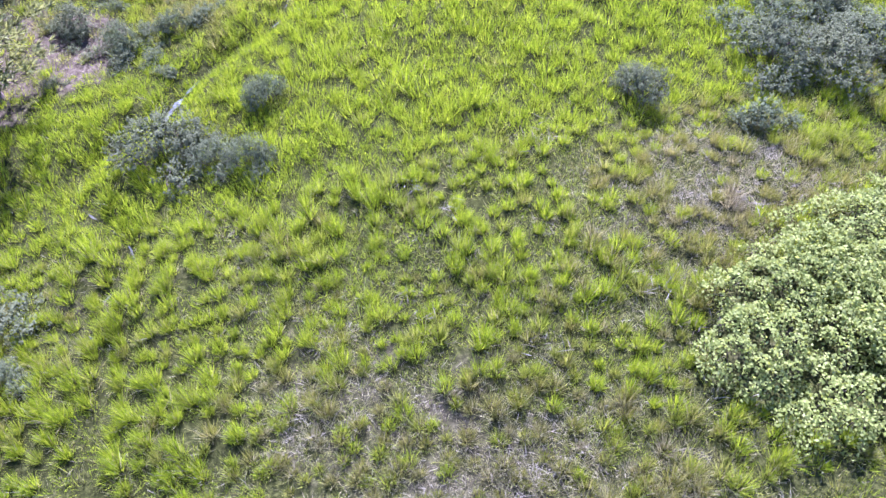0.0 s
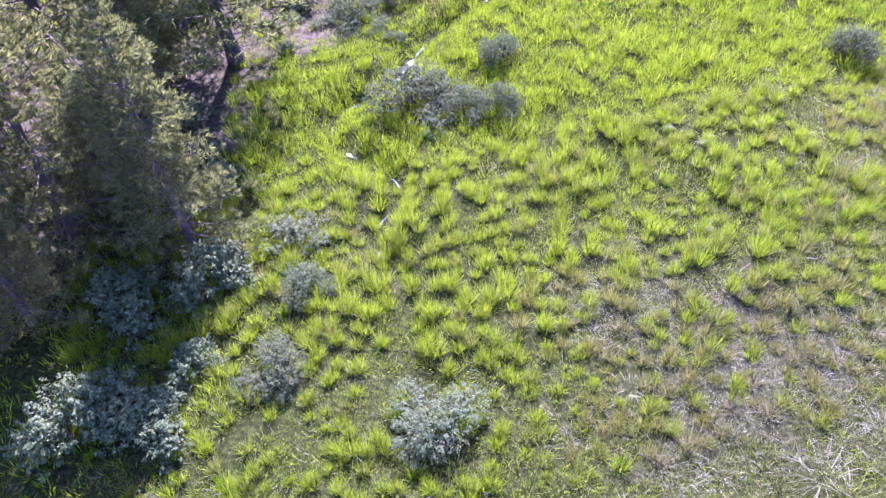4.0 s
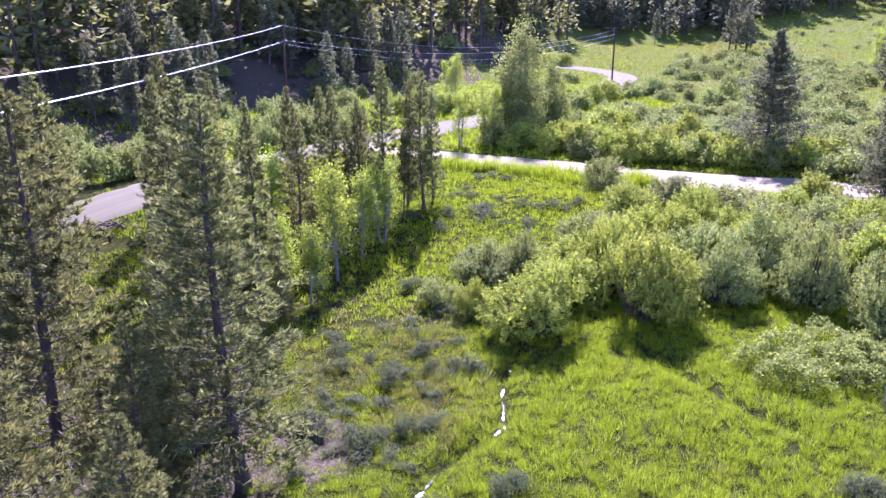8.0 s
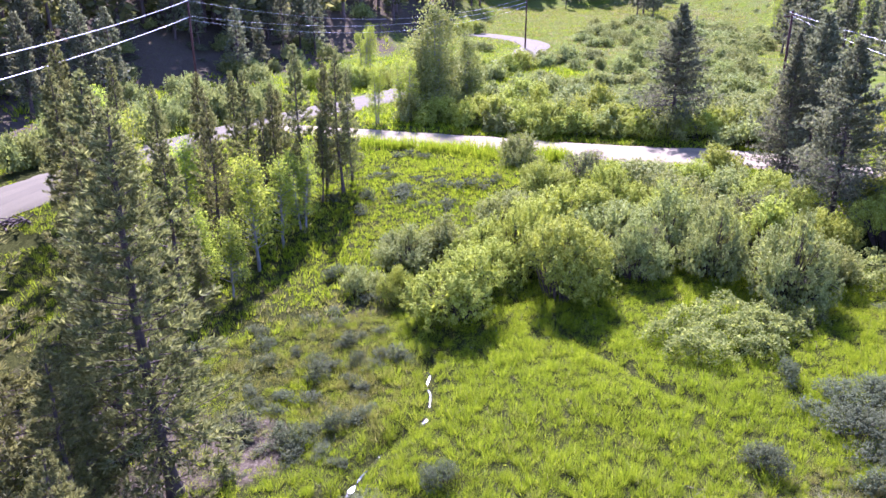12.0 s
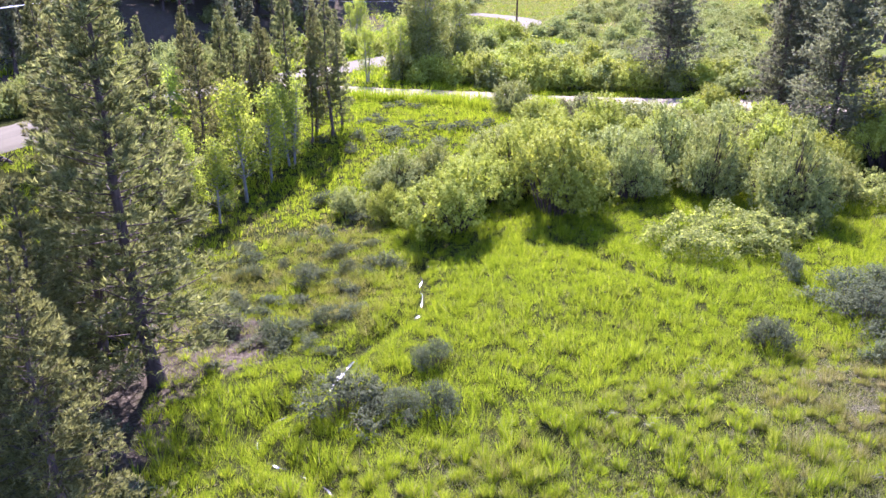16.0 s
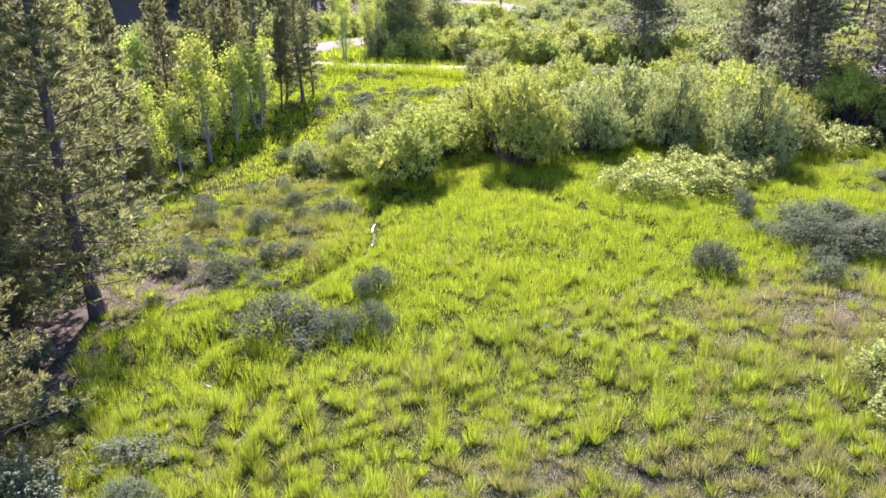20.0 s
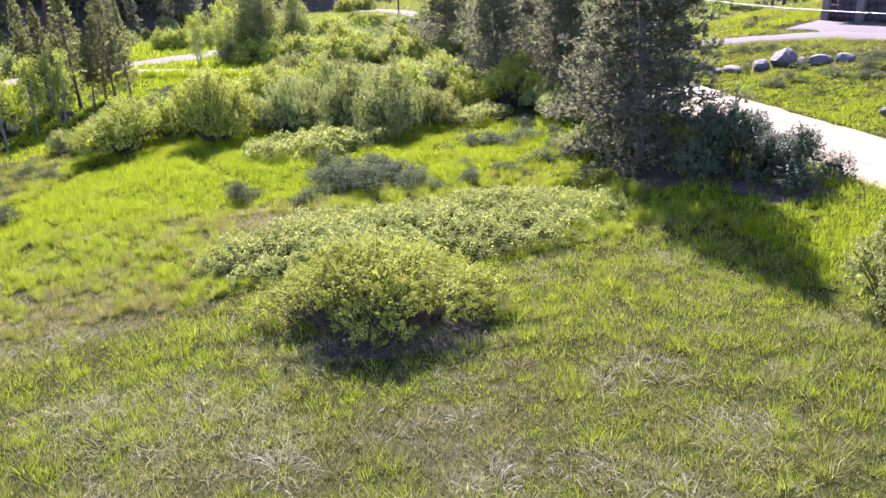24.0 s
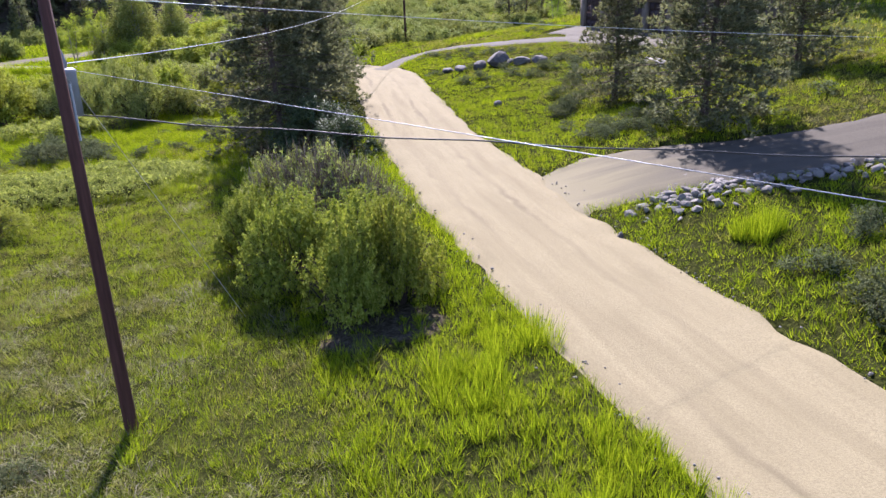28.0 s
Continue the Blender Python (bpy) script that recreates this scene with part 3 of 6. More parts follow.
def ribbon(name, line, half, material, label, category, lift, seed, ragged=0.3, across=13, ruts=0.08, dip=0.0):
    """A road surface along a line, with ragged edges, a low crown and wheel ruts."""
    d = unit(np.gradient(line, axis=0))
    side = np.stack([d[:, 1], -d[:, 0]], 1)
    along = np.concatenate([[0], np.cumsum(np.linalg.norm(np.diff(line, axis=0), axis=1))])
    u = np.linspace(-1, 1, across)
    wl_ = half + ragged * (2 * value_noise(along, along * 0 + seed, 1.1, seed) - 1) + 0.6 * ragged * (2 * value_noise(along, along * 0, 3.7, seed + 9) - 1)
    wr_ = half + ragged * (2 * value_noise(along, along * 0 + 7, 1.3, seed + 3) - 1)
    off = np.where(u[None] < 0, u[None] * wl_[:, None], u[None] * wr_[:, None])
    x, y = line[:, :1] + side[:, :1] * off, line[:, 1:] + side[:, 1:] * off
    z = land(x, y) + lift + 0.05 * (1 - u[None] ** 2) - 0.5 * ruts * np.exp(-((np.abs(u[None]) - 0.42) / 0.1) ** 2) - 0.12 * (np.abs(u[None]) > 0.99)
    z = z + 0.03 * (value_noise(x, y, 0.8, seed) - 0.5) - dip * np.exp(-along[:, None] / 0.7)
    n, k = len(line), across
    i, j = np.meshgrid(np.arange(n - 1), np.arange(k - 1), indexing="ij")
    q = np.stack([i * k + j, i * k + j + 1, (i + 1) * k + j + 1, (i + 1) * k + j], -1).reshape(-1, 4)
    me = Geo().add(np.stack([x, y, z], -1), q).mesh(name, material, True)
    uv = me.uv_layers.new(name="UVMap")
    flat = np.stack([off, np.repeat(along[:, None], k, 1)], -1).reshape(-1, 2)
    uv.data.foreach_set("uv", flat[q.ravel()].astype(np.float32).ravel())
    return tagged(new(name, me), label, category, kind="structure")


ribbon("road_main", *ROAD_LINES["road_main"], DIRT, "pale packed dirt road with faint wheel tracks", "road", 0.02, 1)
ribbon("road_county", *ROAD_LINES["road_county"], COUNTY, "pale dirt road winding behind the pines", "road", 0.05, 2)
drive_line = ROAD_LINES["driveway"][0]
ribbon("driveway", drive_line, 2.5 + 2.4 * np.exp(-np.arange(len(drive_line)) * 0.5 / 1.5), DRIVE, "grey gravel driveway branching off the dirt road", "driveway", 0.0, 3, 0.25, dip=0.3)
ribbon("garage_lane", *ROAD_LINES["garage_lane"], GRAVEL, "narrow pale gravel lane up to the garage", "lane", 0.04, 4)
ribbon("garage_forecourt", line_points([(55.3, 15.5), (55.3, 35)]), 1.7, GRAVEL, "gravel forecourt before the garage doors", "forecourt", 0.07, 6, 0.5)


def stretch_of_water(s0, s1, half, seed):
    """A broken thread of water between two lengths along the creek."""
    run = np.concatenate([[0], np.cumsum(np.linalg.norm(np.diff(CREEK, axis=0), axis=1))])
    s = np.arange(s0, s1, 0.05)
    wob = 0.13 * (2 * value_noise(s, s * 0, 0.7, seed + 40) - 1)
    line = np.stack([np.interp(s, run, CREEK[:, 0]) + wob, np.interp(s, run, CREEK[:, 1]) - 0.6 * wob], 1)
    d = unit(np.gradient(line, axis=0))
    side = np.stack([d[:, 1], -d[:, 0]], 1)
    w = half * np.clip(1.5 * value_noise(s, s * 0, 0.3, seed) + 0.9 * value_noise(s, s * 0 + 3, 1.1, seed + 7) - 0.55, 0.06, 1.2) * np.minimum(1, 1.4 * np.minimum(s - s0, s1 - s) + 0.04)
    u = np.linspace(-1, 1, 4)
    x, y = line[:, :1] + side[:, :1] * u * w[:, None], line[:, 1:] + side[:, 1:] * u * w[:, None]
    z = np.repeat((soil(line[:, 0], line[:, 1]) + 0.03)[:, None], 4, 1)
    n = len(line)
    i, j = np.meshgrid(np.arange(n - 1), np.arange(3), indexing="ij")
    g = Geo().add(np.stack([x, y, z], -1), np.stack([i * 4 + j, i * 4 + j + 1, (i + 1) * 4 + j + 1, (i + 1) * 4 + j], -1).reshape(-1, 4))
    return tagged(new("creek_water", g.mesh("creek_water", WATER, True)), "narrow strip of glinting creek water in grass", "creek", "reaches of the creek", "structure")


for k, (a, b, w) in enumerate(((0.8, 1.9, 0.02), (2.4, 3.7, 0.028), (3.8, 5.2, 0.035), (5.3, 6.3, 0.05), (7.1, 7.7, 0.035), (8.3, 8.9, 0.06), (9.2, 11.3, 0.15), (11.6, 12.2, 0.09), (12.6, 13.4, 0.12), (14.0, 14.6, 0.12), (15.1, 15.9, 0.13), (16.4, 16.8, 0.1), (17.2, 17.8, 0.12), (18.8, 19.3, 0.1), (20.4, 20.8, 0.1))):
    stretch_of_water(a, b, w, k)


# ---- plants: builders ----
def conifer(name, label, h, base_r, crown_from, branches, tufts, seed, droop, needle, spread, foliage, lean=0.0, category="tree", blades=6, dead=0, thin=0.3, inner=0.22, layers=0.25, fan=0.26):
    """A conifer: a tapered trunk, limbs in loose whorls of uneven reach, and tufts of needles along them."""
    r = np.random.default_rng(seed)
    ob = thing(name, label, category)
    zs = np.linspace(0, h, 12)
    px, py = lean * np.sin(zs / h * 2.6) + 0.6 * np.cumsum(r.normal(0, 0.035, 12)), np.cumsum(r.normal(0, 0.03, 12))
    rad = (0.0115 * h + 0.02) * (1 - zs / h) ** 0.8 + 0.012
    rad[0] *= 1.5
    part("trunk", Geo().add(*tube(np.stack([px, py, zs], 1), rad, 8)), BARK, ob, "", True)
    limbs, crown = Geo(), Geo()
    cs, ds, ls = [], [], []
    reach = r.uniform(1 - layers, 1 + layers, branches)
    for i in range(branches + dead):
        is_dead = i >= branches
        f = r.uniform(0.04, max(crown_from, 0.06)) if is_dead else crown_from + (1 - crown_from) * ((i + r.uniform(0, 1)) / branches) ** 0.85 * 0.985
        z = f * h
        q = (f - crown_from) / (1 - crown_from)
        prof = (1 - q) ** spread * (0.6 + 0.4 * min(1, (q + 0.12) * 5)) if not is_dead else 0.45
        L = base_r * prof * r.uniform(0.7, 1.1) * (1.0 if is_dead else reach[i // 6]) + 0.08
        az = i * 2.39996 + r.normal(0, 0.35)
        up = (droop[0] * (1 - q) + droop[1] * q) + r.normal(0, 0.1)
        t = np.linspace(0, 1, 5)
        hor = np.stack([np.cos(az) * t, np.sin(az) * t], 1) * L
        vert = up * L * t + 0.28 * L * t ** 2 * (0.4 if not is_dead else -0.3)
        bx, by = np.interp(z, zs, px), np.interp(z, zs, py)
        pts = np.stack([bx + hor[:, 0], by + hor[:, 1], z + vert], 1)
        limbs.add(*tube(pts, np.linspace(0.010 + 0.008 * L, 0.005, 5), 4))
        if is_dead:
            continue
        k = max(4, int(tufts * (0.3 + 0.7 * prof)))
        tt = inner + (1.02 - inner) * r.uniform(0, 1, k) ** 0.8
        c = np.stack([np.interp(tt, t, pts[:, a]) for a in range(3)], 1)
        out = unit(pts[-1] - pts[0])
        sidev = np.array([-out[1], out[0], 0])
        wide = r.normal(0, fan, k) * L * (1.15 - tt)
        c = c + sidev * wide[:, None] + np.array([0, 0, 1]) * (r.normal(0.02, 0.04 * L, k) - 0.12 * np.abs(wide))[:, None]
        way = unit(out + sidev * np.sign(wide)[:, None] * 0.5)
        for _ in range(blades):
            d = unit(way * 0.8 + np.array([0, 0, 0.4]) + r.normal(0, 0.5, (k, 3)))
            ln = needle * (0.55 + 0.45 * min(1.0, 4 * (1 - q))) * r.uniform(0.7, 1.3, k)
            cs.append(c + d * ln[:, None] * 0.4)
            ds.append(d)
            ls.append(ln)
    d = unit(np.array([[0.1, 0, 1.0]]).repeat(24, 0) + r.normal(0, 0.35, (24, 3)))
    cs.append(np.array([[px[-1], py[-1], h]]).repeat(24, 0) - np.array([[0, 0, 1]]) * r.uniform(-0.15, 0.9, 24)[:, None])
    ds.append(d)
    ls.append(np.full(24, needle * 0.5))
    c, d, ln = np.concatenate(cs), np.concatenate(ds), np.concatenate(ls)
    crown.add(*leaves(c, d, ln, ln * thin, r, 0.2, 0.35))
    tagged(part("branching", limbs, BARK, ob), kind="stuff")
    part("crown", crown, foliage, ob)
    return ob


def lobed(r, n, rx, ry, h, low, lobes, fat=1.0):
    """Points over the outside of several overlapping rounded crowns, and the way out at each."""
    a, d = r.uniform(0, 2 * math.pi, lobes), np.sqrt((np.arange(lobes) + 0.3) / lobes) * 0.76
    R = r.uniform(0.28, 0.43, lobes) * fat
    top = (1 - 0.95 * d ** 2) * r.uniform(0.8, 1.0, lobes)
    C = np.stack([np.cos(a) * d, np.sin(a) * d, np.maximum(top - 0.85 * R, 0.12)], 1)
    pick = r.choice(lobes, n * 8, p=R ** 2 / np.sum(R ** 2))
    w = unit(r.normal(size=(n * 8, 3)) + np.array([[0, 0, 0.25]]))
    P = C[pick] + w * (R[pick] * r.uniform(0.82, 1.06, n * 8))[:, None] * np.array([[1, 1, 0.85]])
    deep = np.min(np.linalg.norm((P[:, None] - C[None]) / np.array([1, 1, 0.85]), axis=2) / R[None], axis=1)
    keep = np.where((deep > 0.8) & (P[:, 2] > low * r.uniform(0.5, 1.4, n * 8)) & (w[:, 2] > -0.55))[0][:n]
    inner = C[pick] + w * (R[pick] * 0.66 * r.uniform(0.5, 1.0, n * 8))[:, None]
    return P[keep] * np.array([[rx, ry, h]]), w[keep], inner * np.array([[rx, ry, h]])


def shrub(name, label, rx, ry, h, stems, clumps, per, leaf, foliage, seed, category="shrub", clump_r=0.12, low=0.14, twig=None, inner=300, core=0.1, foot=0.3, lobes=9, fat=1.0):
    """A many-stemmed shrub: thin bent stems fanning from the root, shoots full of leaves over several rounded crowns."""
    r = np.random.default_rng(seed)
    ob = thing(name, label, category)
    tips, way, deep = lobed(r, clumps, rx, ry, h, low, lobes, fat)
    wood = Geo()
    for p in tips[r.permutation(len(tips))[:stems]]:
        base = np.array([p[0] * foot, p[1] * foot, -0.08])
        t = np.linspace(0, 1, 5)[:, None]
        mid = base + (p - base) * t + np.array([0, 0, 0.14 * h]) * np.sin(t * math.pi) + r.normal(0, 0.03 * h, (5, 3)) * np.sin(t * math.pi)
        wood.add(*tube(mid, np.linspace(0.010 + 0.004 * h, 0.003, 5), 4))
    tagged(part("woody_base", wood, STEM, ob), kind="stuff")
    n = len(tips)
    big = np.repeat(clump_r * r.uniform(0.5, 1.5, n), per)[:, None]
    axis_ = np.repeat(unit(way * np.array([[1, 1, 0.8]]) + np.array([[0, 0, 0.45]]) + r.normal(0, 0.3, tips.shape)), per, 0)
    off = unit(r.normal(0, 1, (n * per, 3)))
    u = r.uniform(0, 1, (n * per, 1))
    c = np.repeat(tips, per, 0) + axis_ * big * (u * 1.7 - 0.7) + off * big * 0.62 * (1.2 - u)
    c[:, 2] = np.maximum(c[:, 2], 0.03)
    ln = leaf * r.uniform(0.6, 1.4, len(c))
    turn = unit(off * 0.5 + np.repeat(way, per, 0) * 0.45 + np.array([[0, 0, 0.6]]) + r.normal(0, 0.35, c.shape))
    pin = deep[(deep[:, 2] > 0.8 * low * h) & (deep[:, 2] < 0.9 * h)][:inner]
    inside = leaves(pin, r.normal(0, 1, pin.shape), core * r.uniform(0.7, 1.3, len(pin)), core * 0.6, r)
    part("foliage", Geo().add(*inside).add(*leaves(c, off + axis_ * 0.9 + r.normal(0, 0.5, c.shape), ln, ln * r.uniform(0.4, 0.62, len(c)), r, 0.2, face=turn)), foliage, ob)
    if twig:
        p = tips[r.integers(0, n, twig)] * r.uniform(0.75, 1.02, (twig, 1)) + r.normal(0, 0.05, (twig, 3)) * np.array([[rx, ry, h]])
        d = unit(p * np.array([[0.5, 0.5, 1.2]]) + r.normal(0, 0.3 * h, p.shape))
        part("twig_spray", Geo().add(*leaves(p, d, 0.16 * h * r.uniform(0.6, 1.5, twig), 0.007 * h, r, 0.1)), TWIGS, ob, "leafless brown twigs")
    return ob


def broadleaf(name, label, h, r_crown, trunks, clumps, per, leaf, seed, pale=True, foliage=ASPEN, low=0.28):
    """An aspen or tall willow: trunks with limbs and a gappy crown of leaf clumps."""
    r = np.random.default_rng(seed)
    ob = thing(name, label, "tree")
    tops, wood = [], Geo()
    for k in range(trunks):
        az, off = r.uniform(0, 6.28), (r.uniform(0, 0.45) if trunks < 5 else 0.12 * k) * r_crown * (trunks > 1)
        hh = h * (r.uniform(0.75, 1.0) if trunks < 5 else 1 - 0.13 * k) if k else h
        zs = np.linspace(-0.1, hh, 9)
        x = off * 0.4 * np.cos(az) + off * np.cos(az) * (zs / hh) + np.cumsum(r.normal(0, 0.05, 9))
        y = off * 0.4 * np.sin(az) + off * np.sin(az) * (zs / hh) + np.cumsum(r.normal(0, 0.05, 9))
        P = np.stack([x, y, zs], 1)
        part("trunk", Geo().add(*tube(P, (0.012 * h + 0.03) * (1 - zs / hh * 0.93).clip(0.05, 1), 7)), PALE_BARK if pale else BARK, ob, "", True)
        tops.append(P)
    c, size = [], []
    for i in range(clumps):
        P = tops[i % trunks]
        f = r.uniform(low, 1.0)
        z = f * P[-1, 2]
        a = np.array([np.interp(z, P[:, 2], P[:, 0]), np.interp(z, P[:, 2], P[:, 1]), z])
        rad = r_crown * (0.25 + 0.75 * math.sin(min(1, (1.03 - f) * 1.35) * math.pi * 0.5)) * math.sqrt(r.uniform(0.05, 1)) / (1 + 0.35 * (trunks > 1))
        az = r.uniform(0, 6.28)
        tip = a + np.array([math.cos(az) * rad, math.sin(az) * rad, 0.25 * rad + r.normal(0, 0.1)])
        t = np.linspace(0, 1, 4)[:, None]
        wood.add(*tube(a - np.array([0, 0, 0.3 * rad]) + (tip - a + np.array([0, 0, 0.3 * rad])) * t, np.linspace(0.03, 0.006, 4), 4))
        c.append(tip)
        size.append(r.uniform(0.28, 0.62) * r_crown ** 0.5)
    tagged(part("branching", wood, PALE_BARK if pale else BARK, ob), kind="stuff")
    c = np.repeat(np.array(c), per, 0)
    off = r.normal(0, 0.5, c.shape) * np.repeat(np.array(size), per)[:, None]
    d = unit(off) + r.normal(0, 0.8, c.shape) + np.array([[0, 0, 0.1]])
    ln = leaf * r.uniform(0.7, 1.3, len(c))
    part("crown", Geo().add(*leaves(c + off, d, ln, ln * 0.75, r, 0.2, 0.35)), foliage, ob)
    return ob


class Stock:
    """Builds each variant once and copies it after that."""

    def __init__(self, makers):
        self.makers, self.made = makers, {}


def stock_put(stock, k, x, y, s=1.0, sz=None, rz=0.0, lean=0.0, sink=0.03, sy=None, label=""):
    """Sets a plant of a stock on the ground; templates keep unit scale inside their meshes."""
    k = k % len(stock.makers)
    z = float(soil(x, y)) - sink
    m = pose(x, y, z, lean, 0, rz) @ Matrix.Diagonal((s, s if sy is None else sy, s if sz is None else sz, 1))
    if k not in stock.made:
        stock.made[k] = ob = stock.makers[k]()
    else:
        src = stock.made[k]
        keep = src.matrix_basis.copy()
        src.matrix_basis = Matrix.Identity(4)
        ob = copy_thing(src, m)
        src.matrix_basis = keep
    ob.matrix_basis = m
    if label:
        tagged(ob, label)
    return ob


PINE_LABEL = "tall lodgepole pine with sparse grey-green needle tufts"
pines = Stock([
    lambda: conifer("pine_tree", PINE_LABEL, 12.0, 2.6, 0.07, 190, 24, 11, (0.05, 0.6), 0.24, 0.85, PINE, 0.35, dead=10, blades=11, thin=0.13),
    lambda: conifer("pine_tree", PINE_LABEL, 12.0, 2.3, 0.13, 170, 24, 12, (0.0, 0.6), 0.24, 0.82, PINE, -0.2, dead=14, blades=11, thin=0.13),
    lambda: conifer("pine_tree", PINE_LABEL, 12.0, 3.0, 0.03, 200, 26, 13, (-0.05, 0.55), 0.25, 0.92, PINE, 0.15, dead=6, blades=11, thin=0.13),
    lambda: conifer("pine_tree", "thin lodgepole pine with a bare lower trunk", 12.0, 1.6, 0.3, 110, 20, 14, (0.0, 0.55), 0.26, 0.75, PINE, 0.3, dead=26, blades=11, thin=0.13),
])
grove_pines = Stock([
    lambda: conifer("pine_tree", PINE_LABEL, 12.0, 2.5, 0.09, 130, 17, 16, (0.05, 0.6), 0.34, 0.85, PINE, 0.3, dead=10, blades=7, thin=0.18),
    lambda: conifer("pine_tree", PINE_LABEL, 12.0, 2.1, 0.15, 116, 17, 17, (0.0, 0.6), 0.34, 0.82, PINE, -0.2, dead=14, blades=7, thin=0.18),
    lambda: conifer("pine_tree", PINE_LABEL, 12.0, 2.8, 0.06, 140, 17, 18, (-0.05, 0.55), 0.34, 0.92, PINE, 0.15, dead=6, blades=7, thin=0.18),
    lambda: conifer("pine_tree", "thin lodgepole pine with a bare lower trunk", 12.0, 1.8, 0.28, 110, 18, 19, (0.0, 0.55), 0.34, 0.75, PINE, 0.3, dead=26, blades=7, thin=0.18),
])
firs = Stock([
    lambda: conifer("spruce_tree", "broad dark green spruce with drooping boughs", 13.0, 4.3, 0.03, 250, 34, 21, (-0.28, 0.35), 0.3, 0.9, SPRUCE, 0.1, blades=7, thin=0.22, layers=0.3),
    lambda: conifer("spruce_tree", "dark conical spruce with layered boughs", 11.0, 3.1, 0.03, 230, 28, 22, (-0.16, 0.5), 0.25, 1.15, SPRUCE, 0.1, thin=0.24, inner=0.08, layers=0.22),
    lambda: conifer("spruce_tree", "open dark spruce with a visible trunk", 12.0, 3.9, 0.1, 210, 40, 23, (-0.16, 0.45), 0.28, 0.85, SPRUCE, 0.15, dead=8, thin=0.24, inner=0.12, layers=0.38),
])
far_conifers = Stock([
    lambda: conifer("conifer_tree", "distant dark conifer on the hillside", 13.0, 2.5, 0.12, 90, 10, 31, (0.0, 0.5), 0.6, 0.75, SPRUCE, 0.2, blades=5, thin=0.32),
    lambda: conifer("conifer_tree", "distant dark conifer on the hillside", 12.0, 2.1, 0.2, 80, 10, 32, (0.0, 0.5), 0.6, 0.7, SPRUCE, 0.2, blades=5, dead=8, thin=0.32),
])
WIL = "rounded willow shrub with bright yellow-green leaves"
GREY_WIL, BARE_WIL = "grey-green willow shrub with slender leaves", "willow shrub with half-bare brown twigs"
willows = Stock([
    lambda: shrub("willow_shrub", WIL, 1.0, 1.0, 1.0, 90, 420, 40, 0.034, WILLOW, 41, clump_r=0.085, low=0.16, inner=2400, core=0.07, lobes=11),
    lambda: shrub("willow_shrub", WIL, 1.0, 1.0, 1.0, 90, 400, 42, 0.034, WILLOW, 42, clump_r=0.09, low=0.18, inner=2400, core=0.07, lobes=9),
    lambda: shrub("willow_shrub", GREY_WIL, 1.0, 1.0, 1.0, 90, 430, 40, 0.032, WILLOW_GREY, 43, clump_r=0.08, low=0.14, inner=2400, core=0.07, lobes=12),
    lambda: shrub("willow_shrub", BARE_WIL, 1.0, 1.0, 1.0, 140, 300, 30, 0.032, WILLOW_GREY, 44, clump_r=0.085, low=0.18, twig=5000, inner=1400, core=0.07, lobes=10),
])
mid_willows = Stock([
    lambda: shrub("willow_shrub", WIL, 1.0, 1.0, 1.0, 40, 260, 26, 0.046, WILLOW, 47, clump_r=0.1, low=0.14, inner=1600, core=0.09, lobes=10),
    lambda: shrub("willow_shrub", WIL, 1.0, 1.0, 1.0, 40, 250, 26, 0.046, WILLOW, 48, clump_r=0.1, low=0.14, inner=1600, core=0.09, lobes=8),
    lambda: shrub("willow_shrub", GREY_WIL, 1.0, 1.0, 1.0, 40, 260, 26, 0.044, WILLOW_GREY, 49, clump_r=0.1, low=0.14, inner=1600, core=0.09, lobes=11),
    lambda: shrub("willow_shrub", BARE_WIL, 1.0, 1.0, 1.0, 60, 180, 20, 0.044, WILLOW_GREY, 50, clump_r=0.1, low=0.14, twig=2600, inner=1000, core=0.09, lobes=9),
    lambda: shrub("understory_shrub", "leafy understory shrub with shade in its dark leaf colour", 1.0, 1.0, 1.0, 20, 160, 26, 0.055, SHADY, 58, clump_r=0.12, low=0.14, inner=1200, core=0.1, lobes=8),
    lambda: shrub("alder_shrub", "dense green shrub coloured dark for the shade of a spruce", 1.0, 1.0, 1.0, 20, 420, 34, 0.034, SHADE_GREEN, 59, clump_r=0.09, low=0.04, inner=2200, core=0.1, lobes=12),
])
road_shrubs = Stock([
    lambda: shrub("willow_shrub", "dense green willow shrub beside the dirt road", 1.0, 1.0, 1.0, 90, 430, 40, 0.034, ROADSIDE, 91, clump_r=0.085, low=0.14, inner=2400, core=0.07, lobes=11),
    lambda: shrub("willow_shrub", "dense green willow shrub beside the dirt road", 1.0, 1.0, 1.0, 90, 420, 40, 0.034, ROADSIDE, 92, clump_r=0.09, low=0.14, inner=2400, core=0.07, lobes=13),
    lambda: shrub("willow_shrub", GREY_WIL, 1.0, 1.0, 1.0, 90, 420, 40, 0.032, WILLOW_GREY, 93, clump_r=0.08, low=0.14, inner=2400, core=0.07, lobes=12),
    lambda: shrub("willow_shrub", "half-bare willow shrub with brown twigs beside the road", 1.0, 1.0, 1.0, 160, 260, 26, 0.03, WILLOW_GREY, 94, clump_r=0.085, low=0.16, twig=8000, inner=1000, core=0.07, lobes=10),
])
